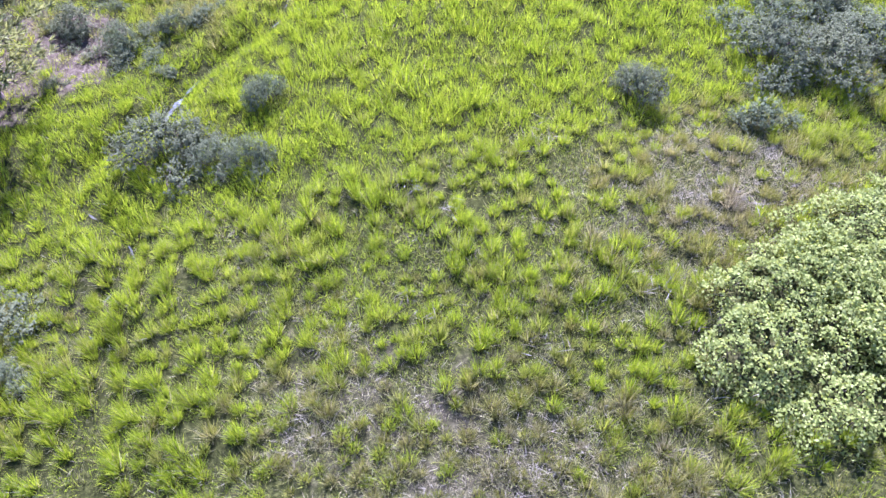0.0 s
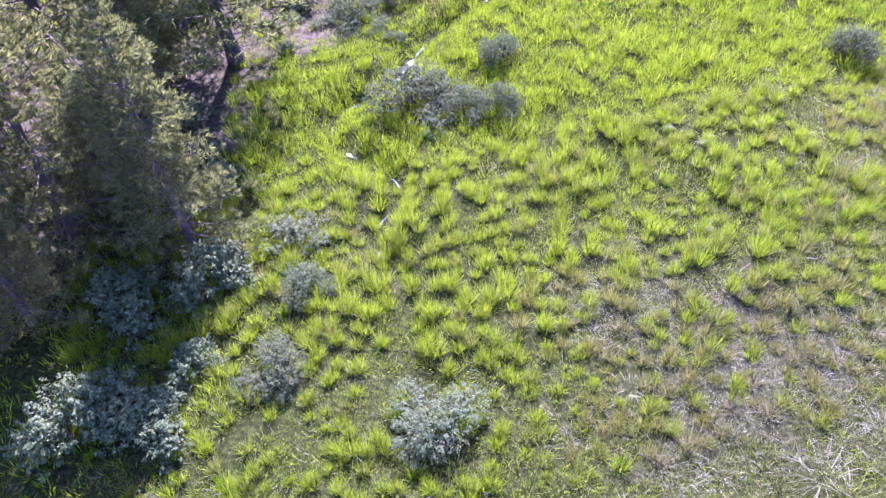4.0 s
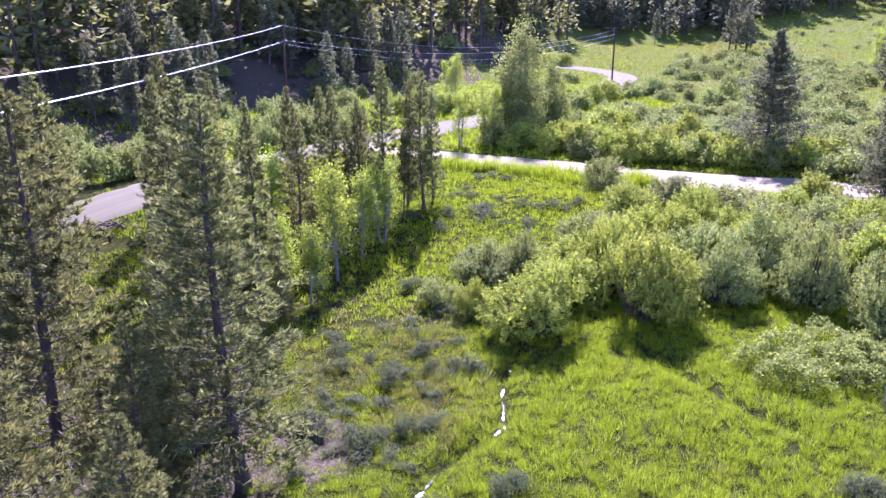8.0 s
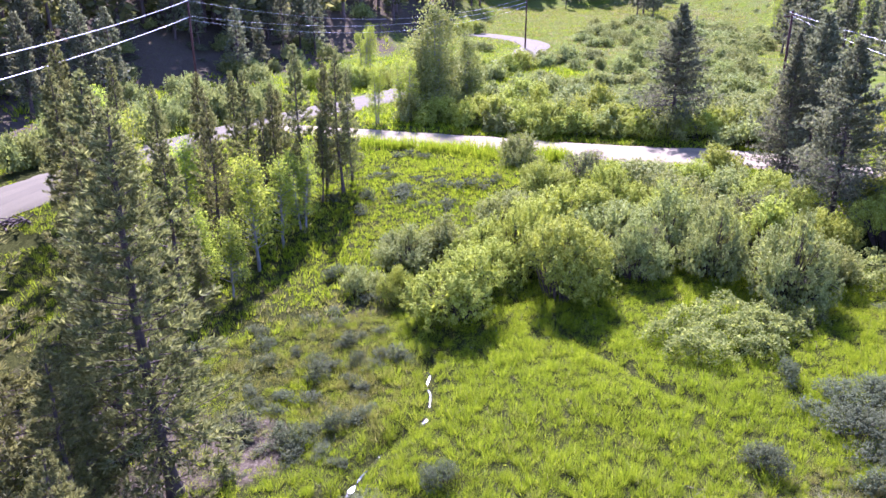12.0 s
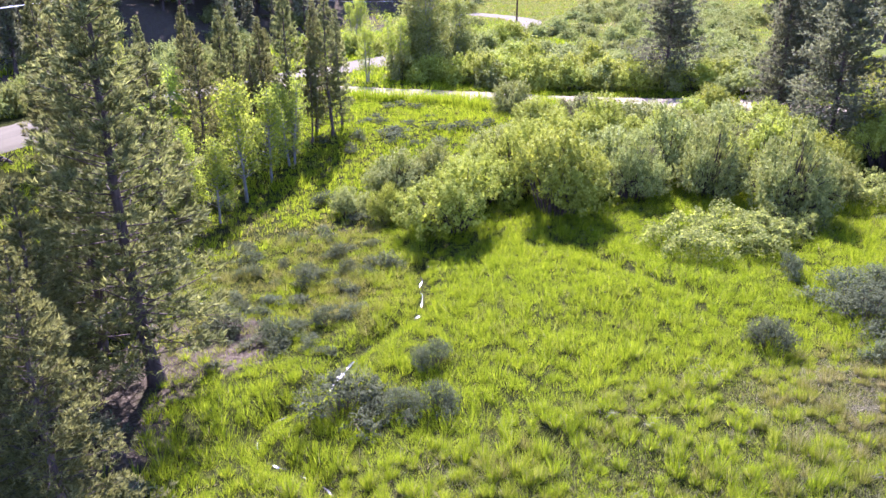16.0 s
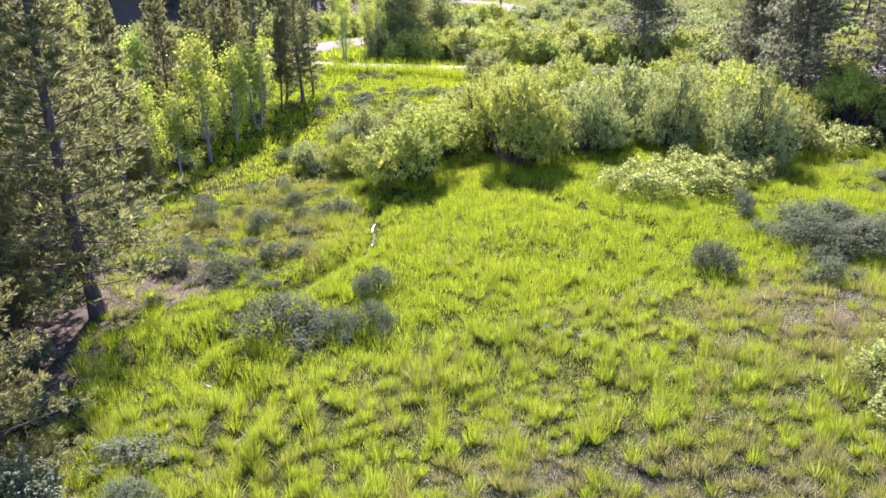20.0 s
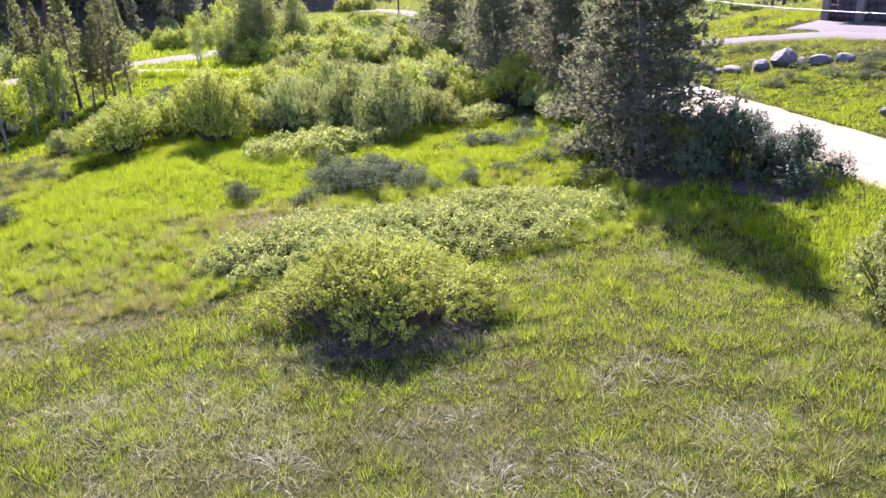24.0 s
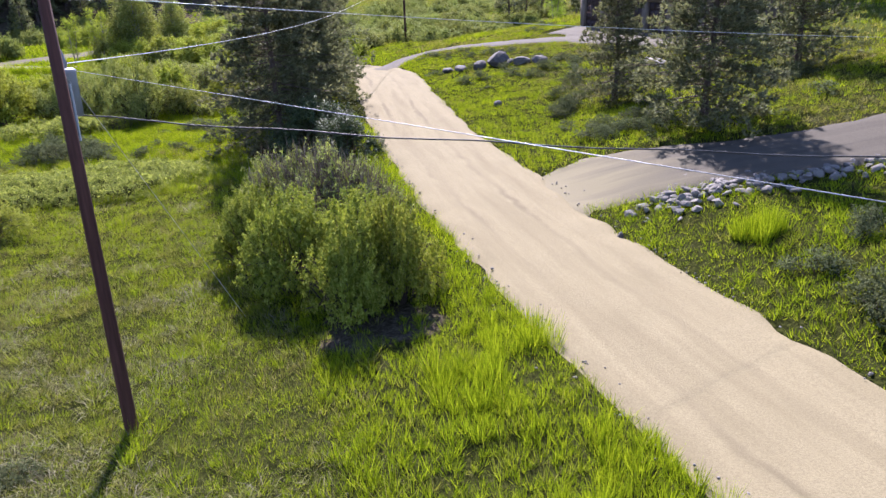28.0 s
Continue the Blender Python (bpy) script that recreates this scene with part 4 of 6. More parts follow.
hedge_willows = Stock([
    lambda: shrub("willow_shrub", WIL, 1.0, 1.0, 1.0, 14, 170, 18, 0.062, WILLOW, 81, clump_r=0.11, low=0.12, inner=900, core=0.12, lobes=8),
    lambda: shrub("willow_shrub", WIL, 1.0, 1.0, 1.0, 14, 160, 18, 0.062, WILLOW, 82, clump_r=0.12, low=0.12, inner=900, core=0.12, lobes=6),
    lambda: shrub("willow_shrub", GREY_WIL, 1.0, 1.0, 1.0, 14, 170, 18, 0.06, WILLOW_GREY, 83, clump_r=0.11, low=0.1, inner=900, core=0.12, lobes=9),
])
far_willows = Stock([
    lambda: shrub("willow_shrub", "distant rounded willow shrub in the valley", 1.0, 1.0, 1.0, 6, 100, 14, 0.075, WILLOW_DIM, 45, clump_r=0.13, low=0.1, inner=500, core=0.16, lobes=5, fat=1.2),
    lambda: shrub("willow_shrub", "distant grey-green willow shrub in the valley", 1.0, 1.0, 1.0, 6, 100, 14, 0.072, WILLOW_DIM, 46, clump_r=0.13, low=0.1, inner=500, core=0.16, lobes=6, fat=1.2),
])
SG = "silver-grey sagebrush with woody stems"
sages = Stock([
    lambda: shrub("sagebrush", SG, 1.0, 1.0, 1.0, 14, 150, 24, 0.046, SAGE, 51, clump_r=0.11, low=0.08, inner=500, core=0.1, lobes=7),
    lambda: shrub("sagebrush", SG, 1.0, 1.0, 1.0, 14, 140, 24, 0.046, SAGE, 52, clump_r=0.12, low=0.08, inner=500, core=0.1, lobes=5, fat=1.15),
    lambda: shrub("sagebrush", "low open sagebrush with grey leaves", 1.0, 1.0, 1.0, 14, 130, 22, 0.048, SAGE, 53, clump_r=0.13, low=0.06, inner=300, core=0.1, lobes=9, fat=0.85),
    lambda: shrub("sagebrush", "dense rounded silver-grey sagebrush in the wet meadow", 1.0, 1.0, 1.0, 24, 300, 30, 0.032, SAGE, 57, clump_r=0.1, low=0.1, inner=900, core=0.08, lobes=6, fat=1.2),
])
low_sages = Stock([
    lambda: shrub("sagebrush", "small grey sagebrush on the slope", 1.0, 1.0, 1.0, 6, 60, 14, 0.1, SAGE, 54, clump_r=0.16, low=0.06, inner=120, core=0.15, lobes=5, fat=1.1),
    lambda: shrub("sagebrush", "small grey sagebrush on the slope", 1.0, 1.0, 1.0, 6, 56, 14, 0.1, SAGE, 55, clump_r=0.18, low=0.06, inner=120, core=0.15, lobes=4, fat=1.2),
])
aspens = Stock([
    lambda: broadleaf("aspen_tree", "bright green young aspen with pale trunks", 8.0, 1.7, 2, 110, 44, 0.14, 61, low=0.2),
    lambda: broadleaf("aspen_tree", "slender yellow-green young aspen tree", 7.0, 1.25, 1, 80, 44, 0.14, 62, low=0.2),
    lambda: broadleaf("aspen_tree", "large leafy aspen clump beside the dirt road", 11.0, 3.4, 6, 330, 64, 0.2, 63, foliage=WILLOW_GREY, low=0.05),
])

# ---- the western grove ----
r0 = random.Random(5)
for k, x, y, h in ((0, -10.0, 20.9, 13.2), (1, -15.2, 20.0, 13.6), (3, -16.2, 45.3, 11.2), (1, -16.9, 52.6, 11.7), (2, -14.1, 54.5, 9.4), (0, -8.2, 43.6, 9.6),
                   (1, -2.2, 49.2, 10.6), (0, 0.5, 49.7, 9.7), (3, -1.1, 48.7, 6.2), (1, -3.6, 51.5, 7.4)):
    stock_put(pines if y < 30 else grove_pines, k, x, y, h / 12 * (1.18 if y < 30 else 0.82), h / 12, r0.uniform(0, 360))
for k, x, y, h in ((1, -12.6, 28.5, 11.0), (0, -11.9, 23.6, 10.5), (0, -19.2, 27.0, 13.5), (2, -20.6, 33.0, 12.5), (1, -13.0, 35.0, 11.5), (3, -13.6, 39.6, 12.0), (0, -21.5, 41.0, 12.5),
                   (3, -10.0, 33.5, 9.5), (1, -23.5, 24.5, 14.0), (2, -21.0, 17.5, 13.0), (1, -12.5, 40.5, 9.0), (2, -25.0, 35.0, 13.0), (0, -25.5, 45.0, 10.5),
                   (3, -5.0, 45.5, 7.5), (1, -0.4, 51.2, 9.0), (3, -4.2, 48.0, 8.5), (1, 1.5, 51.8, 8.2), (3, -5.8, 50.4, 9.0), (1, -2.6, 46.6, 6.0), (3, -8.6, 49.5, 9.5), (1, -11.0, 47.5, 9.5), (3, -6.5, 53.5, 8.5), (2, -14.2, 13.2, 10.4), (1, -17.5, 9.0, 11.5), (2, -11.2, 12.4, 7.9), (3, -12.2, 17.6, 8.0), (1, -24.0, 50.0, 10.0), (0, -29.0, 43.0, 12.0)):
    stock_put(pines if y < 30 else grove_pines, k, x, y, h / 12 * (0.74 if y > 45 else 1.0), h / 12, r0.uniform(0, 360))
for k, x, y, h in ((0, -13.5, 47.5, 7.6), (1, -6.0, 40.0, 6.8), (1, -12.0, 44.0, 6.0), (1, -4.4, 42.5, 5.6), (0, -15.8, 59.5, 6.6), (1, -9.0, 37.0, 5.0), (1, -10.6, 40.5, 6.0), (0, -14.6, 51.0, 7.0), (1, -9.8, 46.2, 6.4), (1, -7.6, 36.4, 4.4), (1, -12.4, 37.6, 5.4), (0, -3.0, 44.6, 5.2)):
    stock_put(aspens, k, x, y, h / (8.0, 7.0)[k], None, r0.uniform(0, 360))
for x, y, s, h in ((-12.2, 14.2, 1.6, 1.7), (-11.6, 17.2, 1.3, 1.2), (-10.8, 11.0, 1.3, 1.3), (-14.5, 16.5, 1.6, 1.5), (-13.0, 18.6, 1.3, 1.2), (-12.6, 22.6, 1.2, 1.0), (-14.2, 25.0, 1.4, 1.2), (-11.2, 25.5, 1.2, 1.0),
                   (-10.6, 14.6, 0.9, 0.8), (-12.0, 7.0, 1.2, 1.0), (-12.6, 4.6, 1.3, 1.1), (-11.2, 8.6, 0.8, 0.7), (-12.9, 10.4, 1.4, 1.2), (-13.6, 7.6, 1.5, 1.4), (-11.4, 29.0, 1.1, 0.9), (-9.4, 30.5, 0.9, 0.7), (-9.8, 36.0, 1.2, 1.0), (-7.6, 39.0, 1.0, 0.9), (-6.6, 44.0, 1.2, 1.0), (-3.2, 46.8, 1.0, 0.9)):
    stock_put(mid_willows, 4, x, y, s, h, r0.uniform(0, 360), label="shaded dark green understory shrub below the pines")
for x, y, h in ((-13.6, 15.0, 4.6), (-12.4, 20.6, 4.2), (-15.0, 10.6, 5.0), (-11.0, 27.0, 3.4), (-13.8, 30.6, 4.6), (-9.0, 35.0, 3.2), (-7.2, 46.5, 3.6), (-10.4, 43.0, 4.0), (-12.6, 32.6, 5.0), (-4.4, 49.0, 4.2), (-17.5, 14.5, 6.0)):
    stock_put(pines, 2, x, y, h / 12 * 1.25, h / 12, r0.uniform(0, 360), label="young bushy pine growing under the taller pines")
# ---- the middle willow thicket ----
for k, x, y, s, h in ((0, 2.7, 28.8, 2.5, 3.1), (1, 7.5, 28.8, 2.6, 3.9), (0, 7.1, 32.5, 2.2, 3.5), (0, 0.2, 31.6, 0.95, 1.7), (2, 1.6, 35.9, 1.9, 2.1), (2, 4.1, 36.0, 1.7, 2.1),
                      (1, 12.9, 43.5, 2.2, 2.7), (0, 15.7, 39.1, 2.4, 3.2), (2, 15.6, 32.3, 2.4, 3.7), (2, 12.2, 29.6, 1.7, 3.0), (2, 15.8, 28.6, 1.9, 3.8), (2, 17.6, 25.2, 2.3, 4.0)):
    stock_put(willows, k, x, y, 1.12 * s, 1.1 * h, r0.uniform(0, 360))
for k, x, y, s, h in ((1, 26.3, 43.5, 2.1, 2.6), (2, 21.0, 44.0, 2.7, 2.2), (3, 22.2, 33.6, 2.2, 3.0), (2, 15.0, 52.4, 1.8, 2.7), (1, 29.1, 31.6, 2.1, 2.7), (0, 10.5, 36.5, 2.3, 3.1),
                      (2, 10.3, 31.0, 1.5, 2.5), (0, 4.9, 31.4, 1.8, 2.5), (1, 5.4, 34.0, 1.8, 2.4), (2, 12.8, 33.6, 2.1, 3.0), (1, 13.2, 37.2, 2.0, 2.7), (0, 17.6, 35.4, 2.1, 2.9), (2, 18.6, 32.4, 2.1, 3.2), (2, 9.2, 40.0, 1.9, 2.2), (1, 22.5, 41.0, 2.0, 2.5), (2, 20.6, 26.4, 1.7, 2.7), (3, 13.4, 31.2, 1.5, 2.6),
                      (2, 19.5, 38.0, 2.4, 3.0), (1, 19.3, 29.3, 2.1, 3.6), (2, 24.0, 37.8, 2.3, 2.8), (3, 18.2, 48.0, 1.9, 2.2), (0, 23.6, 29.5, 1.6, 2.4), (2, -1.2, 33.5, 1.2, 1.5)):
    stock_put(mid_willows, k, x, y, 1.15 * s, 1.1 * h, r0.uniform(0, 360))
# the shrub in the open grass and those along the road
lone = shrub("willow_shrub", "wide rounded willow shrub alone in the grass", 3.75, 2.05, 2.55, 380, 900, 48, 0.06, WILLOW, 77, clump_r=0.2, low=0.05, inner=4200, core=0.12, foot=0.6, lobes=32, fat=0.8)
lone.matrix_basis = pose(11.0, 0.5, float(soil(11.0, 0.5)) - 0.03, 0, 0, -10)
stock_put(mid_willows, 5, 28.6, 4.8, 1.9, 2.3, 80, label="dense green shrub coloured dark for the shade of a spruce")
stock_put(mid_willows, 5, 27.7, 7.4, 2.5, 3.1, 30, sy=2.3, label="dense green shrub coloured dark for the shade of a spruce")
for k, x, y, s, h in ((2, 24.1, -4.6, 1.5, 3.2), (3, 25.2, -6.6, 2.3, 4.0), (3, 26.2, -8.8, 2.2, 3.9), (1, 24.4, -11.0, 1.7, 3.3), (0, 26.2, -12.6, 1.7, 3.1), (0, 25.4, -14.0, 1.5, 3.5), (1, 23.3, -8.0, 1.5, 3.0), (0, 26.8, -13.7, 1.35, 3.2), (0, 24.4, -7.0, 1.7, 3.0),
                      (2, 27.4, 22.4, 1.7, 2.0), (2, 28.2, 19.0, 1.6, 1.8), (2, 27.9, 25.4, 1.6, 1.9), (2, 25.2, 14.6, 1.7, 1.6), (1, 24.4, 35.0, 2.6, 3.2), (0, 26.7, 28.4, 2.1, 3.1)):
    stock_put(road_shrubs if y < 0 else willows, k, x, y, 1.12 * s, h, r0.uniform(0, 360))
# the hedge beyond the road
for k, x, y, s, h in ((0, 17.7, 66.5, 2.6, 3.4), (1, 22.5, 65.5, 2.9, 4.4), (0, 27.3, 60.5, 3.2, 3.0), (2, 36.5, 54.2, 2.9, 3.2), (1, 29.5, 68.5, 2.6, 3.4), (0, 25.9, 78.8, 3.2, 2.8), (2, 49.6, 73.3, 3.1, 3.0),
                      (0, 12.8, 70.5, 2.2, 2.6), (1, 33.0, 60.5, 2.8, 3.0), (2, 40.5, 60.0, 3.0, 2.8)):
    stock_put(hedge_willows, k, x, y, s, h, r0.uniform(0, 360))
for i in range(26):
    u = i / 25
    x, y = 11.0 + 27.0 * u + r0.uniform(-0.8, 0.8), 71.0 - 22.0 * u + r0.uniform(-1.2, 1.2) + (i % 2) * 3.0
    stock_put(hedge_willows, r0.choice((0, 1, 1, 0, 2)), x, y, r0.uniform(2.0, 2.7), r0.uniform(2.4, 3.3), r0.uniform(0, 360))
for i in range(33):
    p = ROAD_LINES["road_county"][0]
    x = 3.0 + 1.25 * i
    y = float(np.interp(x, p[230:, 0], p[230:, 1])) - r0.uniform(4.6, 6.5)
    stock_put(hedge_willows, r0.choice((0, 1, 1, 2)), x, y, r0.uniform(1.6, 2.5), r0.uniform(2.2, 3.4), r0.uniform(0, 360))
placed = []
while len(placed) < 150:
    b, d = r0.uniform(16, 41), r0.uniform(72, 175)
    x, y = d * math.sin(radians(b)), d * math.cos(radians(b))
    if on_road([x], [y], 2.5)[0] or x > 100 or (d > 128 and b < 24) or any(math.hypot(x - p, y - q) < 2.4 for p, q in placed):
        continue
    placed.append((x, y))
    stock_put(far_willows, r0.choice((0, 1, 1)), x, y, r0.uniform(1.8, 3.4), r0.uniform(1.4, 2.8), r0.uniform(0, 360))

# ---- conifers by the roads ----
for k, x, y, h in ((2, 31.5, 57.4, 11.3), (1, 31.4, 42.9, 10.0), (2, 34.0, 37.1 + 6.2, 11.2)):
    stock_put(firs, k, x, y, h / (13.0, 11.0, 12.0)[k], None, r0.uniform(0, 360))
stock_put(firs, 0, 26.0, 11.8, 1.06, 1.08, 70, label="massive dark spruce on the meadow side of the road")
for k, x, y, h in ((2, 27.6, 33.6, 10.5), (1, 29.4, 27.2, 11.5), (1, 30.2, 21.6, 11.0), (2, 28.6, 17.6, 11.5), (1, 31.2, 31.0, 11.0), (1, 44.2, 5.5, 9.6), (0, 43.2, -4.4, 11.6), (1, 53.5, 2.0, 11.0), (2, 57.0, -6.0, 12.0)):
    stock_put(firs, k, x, y, h / (13.0, 11.0, 12.0)[k], None, r0.uniform(0, 360))
for k, x, y, h in ((2, 14.6, 75.5, 11.6), (0, 10.4, 72.0, 6.0), (0, 7.4, 71.5, 5.4), (1, 13.2, 104, 6.4), (0, 12.0, 102.5, 5.8), (2, 19.0, 79.0, 8.0)):
    stock_put(aspens, k, x, y, h / (8.0, 7.0, 11.0)[k], None, r0.uniform(0, 360))
stock_put(far_conifers, 1, 85, 196, 0.75)
for x, y, h in ((93, 172, 13), (97, 176, 14), (95, 168, 11)):
    stock_put(far_conifers, 0, x, y, h / 13, None, r0.uniform(0, 360))
# behind the garage, and along the eastern slope
count = 0
while count < 62:
    x, y = r0.uniform(40, 125), r0.uniform(-25, 150)
    a = math.degrees(math.atan2(x - 28, y + 28))
    if on_road([x], [y], 3)[0] or (y < 60 and x < 68) or (x < 62 and y < 74) or (y > 75 and x < 0.45 * y + 22) or a > 75 or 18 < math.degrees(math.atan2(x + 6, y)) < 38.5:
        continue
    count += 1
    if r0.random() < 0.22:
        stock_put(aspens, 0, x, y, r0.uniform(0.8, 1.2), None, r0.uniform(0, 360))
    else:
        stock_put(far_conifers, r0.randrange(2), x, y, r0.uniform(0.75, 1.15), None, r0.uniform(0, 360))


# ---- woods on the far slopes, one object each ----
def woods(name, label, spots, seed, foliage, quads_each=150):
    r = np.random.default_rng(seed)
    wood, crown = Geo(), Geo()
    for x, y, h in spots:
        z = float(land(x, y))
        wood.add(*tube([(x, y, z - 0.3), (x, y, z + 0.5 * h), (x, y, z + 0.97 * h)], [0.02 * h, 0.012 * h, 0.02], 4))
        q = r.uniform(0, 1, quads_each) ** 1.25
        rad = 0.19 * h * (1 - q) ** 0.7 * r.uniform(0.25, 1.0, quads_each) + 0.1
        az = r.uniform(0, 6.28, quads_each)
        c = np.stack([x + np.cos(az) * rad, y + np.sin(az) * rad, z + h * (0.2 + 0.8 * q)], 1)
        d = np.stack([np.cos(az), np.sin(az), r.normal(0.1, 0.4, quads_each)], 1)
        crown.add(*leaves(c, d, h * 0.1 * r.uniform(0.6, 1.2, quads_each), h * 0.042, r, 0.3, 0.4))
    ob = thing(name, label, "woods", kind="stuff")
    part("trunks", wood, BARK, ob)
    part("crowns", crown, foliage, ob)
    return ob


def spots_where(n, x0, x1, y0, y1, keep, low, high, seed):
    r = random.Random(seed)
    out = []
    for _ in range(n * 30):
        if len(out) >= n:
            break
        x, y = r.uniform(x0, x1), r.uniform(y0, y1)
        if keep(x, y):
            out.append((x, y, r.uniform(low, high)))
    return out


def hill_s(x, y):
    return -0.73 * (x + 22) + 0.68 * (y - 53)


woods("hillside_woods", "dense dark conifer woods on the hillside behind the road", spots_where(520, -95, 62, 75, 235, lambda x, y: 31 < hill_s(x, y) < 92 and x < 0.31 * y and value_noise(x, y, 9.0, 4) > 0.22, 12, 19, 3), 5, PINE, 170)
woods("valley_woods", "far conifer woods closing the valley", spots_where(620, 5, 230, 200, 262, lambda x, y: y > 214 - 0.12 * x, 13, 20, 4), 6, SPRUCE, 170)
woods("ridge_woods", "scattered dark conifers on the far eastern ridge", spots_where(150, 128, 260, 70, 230, lambda x, y: x > 132, 10, 17, 8), 7, PINE, 110)
for k, (x, y, h) in enumerate(spots_where(26, -70, 12, 84, 150, lambda x, y: 23 < hill_s(x, y) < 36, 7, 12, 9)):
    stock_put(far_conifers, k, x, y, h / 13, None, k * 47.0)

# ---- sagebrush ----
for k, x, y, s, h in ((3, -4.7, 16.4, 1.5, 1.35), (3, -3.2, 15.6, 0.75, 0.75), (3, -1.6, 17.6, 0.7, 1.0), (3, -2.3, 15.1, 0.7, 1.0), (3, 8.3, 14.4, 0.9, 1.2), (2, -4.6, 26.5, 0.8, 0.9), (1, -1.3, 26.2, 0.9, 0.8),
                      (0, -4.2, 22.1, 0.7, 0.95), (1, -2.7, 26.8, 0.6, 0.7), (0, 12.5, 18.8, 0.7, 1.1), (2, -7.5, 24.0, 1.0, 1.1), (1, 2.0, 47.6, 0.8, 1.0), (2, 4.6, 48.1, 1.4, 0.7), (0, -2.1, 36.1, 0.8, 0.8)):
    stock_put(sages, k, x, y, 1.1 * s, 0.92 * h, r0.uniform(0, 360))
for k, x, y, s, h in ((3, 12.2, 14.9, 1.4, 1.3), (3, 13.9, 14.0, 1.5, 1.3), (3, 15.4, 15.2, 1.6, 1.1), (3, 13.0, 16.8, 1.4, 1.2), (3, 15.6, 13.2, 1.2, 1.0), (3, 14.6, 16.6, 1.3, 1.1), (0, 18.4, 13.2, 0.9, 0.8), (2, 21.8, 20.4, 1.3, 0.9), (1, 23.6, 19.6, 1.3, 0.9),
                      (0, 22.4, 14.8, 1.0, 0.8), (1, 15.9, 7.7, 0.7, 0.95), (0, -6.0, 22.2, 0.8, 1.1), (3, -8.4, 10.0, 0.75, 0.9), (3, -5.7, 5.7, 1.1, 0.9), (3, -9.2, 8.0, 0.9, 0.9), (2, -8.6, 11.8, 1.1, 0.8), (2, 17.6, -17.6, 0.6, 0.5), (1, 11.0, 12.6, 0.8, 0.9), (0, 24.6, 17.2, 0.9, 0.8)):
    stock_put(sages, k, x, y, 1.1 * s, 0.92 * h, r0.uniform(0, 360))
for k, x, y, s, h in ((0, 36.9, -20.6, 1.1, 1.5), (1, 37.2, -18.0, 0.9, 0.8), (2, 39.0, -2.6, 0.9, 0.8), (0, 40.4, -2.9, 0.8, 0.8), (1, 42.0, 6.7, 0.9, 0.9), (0, 43.2, 8.0, 0.7, 0.7), (2, 41.0, -3.6, 0.9, 0.9), (1, 38.2, -21.8, 1.0, 1.2), (0, 46.0, 18.3, 1.0, 0.9), (1, 39.6, -17.0, 0.8, 0.9),
                      (3, 41.6, 6.4, 1.0, 1.0), (0, 40.9, 5.2, 0.7, 0.7), (1, 43.0, 9.6, 0.9, 0.8), (3, 39.8, -1.4, 0.9, 0.8), (3, 41.4, -1.6, 0.9, 0.8), (0, 42.2, -2.6, 0.8, 0.7), (3, 45.0, 12.6, 0.9, 0.8), (0, 46.4, 14.8, 1.0, 0.8), (1, 47.6, 17.2, 1.0, 0.8), (0, 44.4, 17.0, 0.8, 0.7), (2, 48.4, 20.6, 1.0, 0.7)):
    stock_put(sages, k, x, y, 1.1 * s, 0.92 * h, r0.uniform(0, 360))
placed = []


def sage_scatter(stock, n, x0, x1, y0, y1, keep, low, high):
    got = 0
    for _ in range(n * 20):
        if got >= n:
            break
        x, y = r0.uniform(x0, x1), r0.uniform(y0, y1)
        if keep(x, y) and not on_road([x], [y], 1.0)[0] and all(math.hypot(x - p, y - q) > 0.9 for p, q in placed):
            placed.append((x, y))
            s = r0.uniform(low, high)
            stock_put(stock, r0.randrange(3), x, y, 1.1 * s, s * r0.uniform(0.55, 0.85), r0.uniform(0, 360))
            got += 1


sage_scatter(sages, 34, -9, 1, 20, 32, lambda x, y: x < -3 + 0.3 * (y - 22) and x > -9.5 + 0.25 * (y - 20), 0.35, 0.75)
sage_scatter(low_sages, 24, -2, 14, 38, 58, lambda x, y: y > 40, 0.5, 1.0)
sage_scatter(low_sages, 95, 39, 62, -8, 42, lambda x, y: x < 60, 0.4, 0.95)
sage_scatter(sages, 14, 18, 26, 12, 24, lambda x, y: True, 0.5, 0.95)
sage_scatter(low_sages, 36, -60, 10, 84, 125, lambda x, y: 20 < hill_s(x, y) < 40, 0.8, 1.6)
sage_scatter(low_sages, 44, 90, 150, 110, 190, lambda x, y: 31 < math.degrees(math.atan2(x + 6, y)) < 44, 0.7, 1.3)
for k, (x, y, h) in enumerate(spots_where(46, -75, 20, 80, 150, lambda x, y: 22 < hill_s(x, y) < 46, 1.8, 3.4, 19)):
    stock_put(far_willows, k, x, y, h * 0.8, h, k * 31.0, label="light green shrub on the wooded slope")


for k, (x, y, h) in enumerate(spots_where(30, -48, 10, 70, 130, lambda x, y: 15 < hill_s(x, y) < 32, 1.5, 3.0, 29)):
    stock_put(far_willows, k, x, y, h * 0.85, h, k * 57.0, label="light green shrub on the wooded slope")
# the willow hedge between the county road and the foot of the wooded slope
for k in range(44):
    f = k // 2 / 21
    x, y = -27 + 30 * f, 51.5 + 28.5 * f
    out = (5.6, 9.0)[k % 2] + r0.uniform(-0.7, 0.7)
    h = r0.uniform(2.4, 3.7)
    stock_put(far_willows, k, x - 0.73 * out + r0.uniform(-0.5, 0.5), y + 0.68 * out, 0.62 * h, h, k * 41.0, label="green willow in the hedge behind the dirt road")


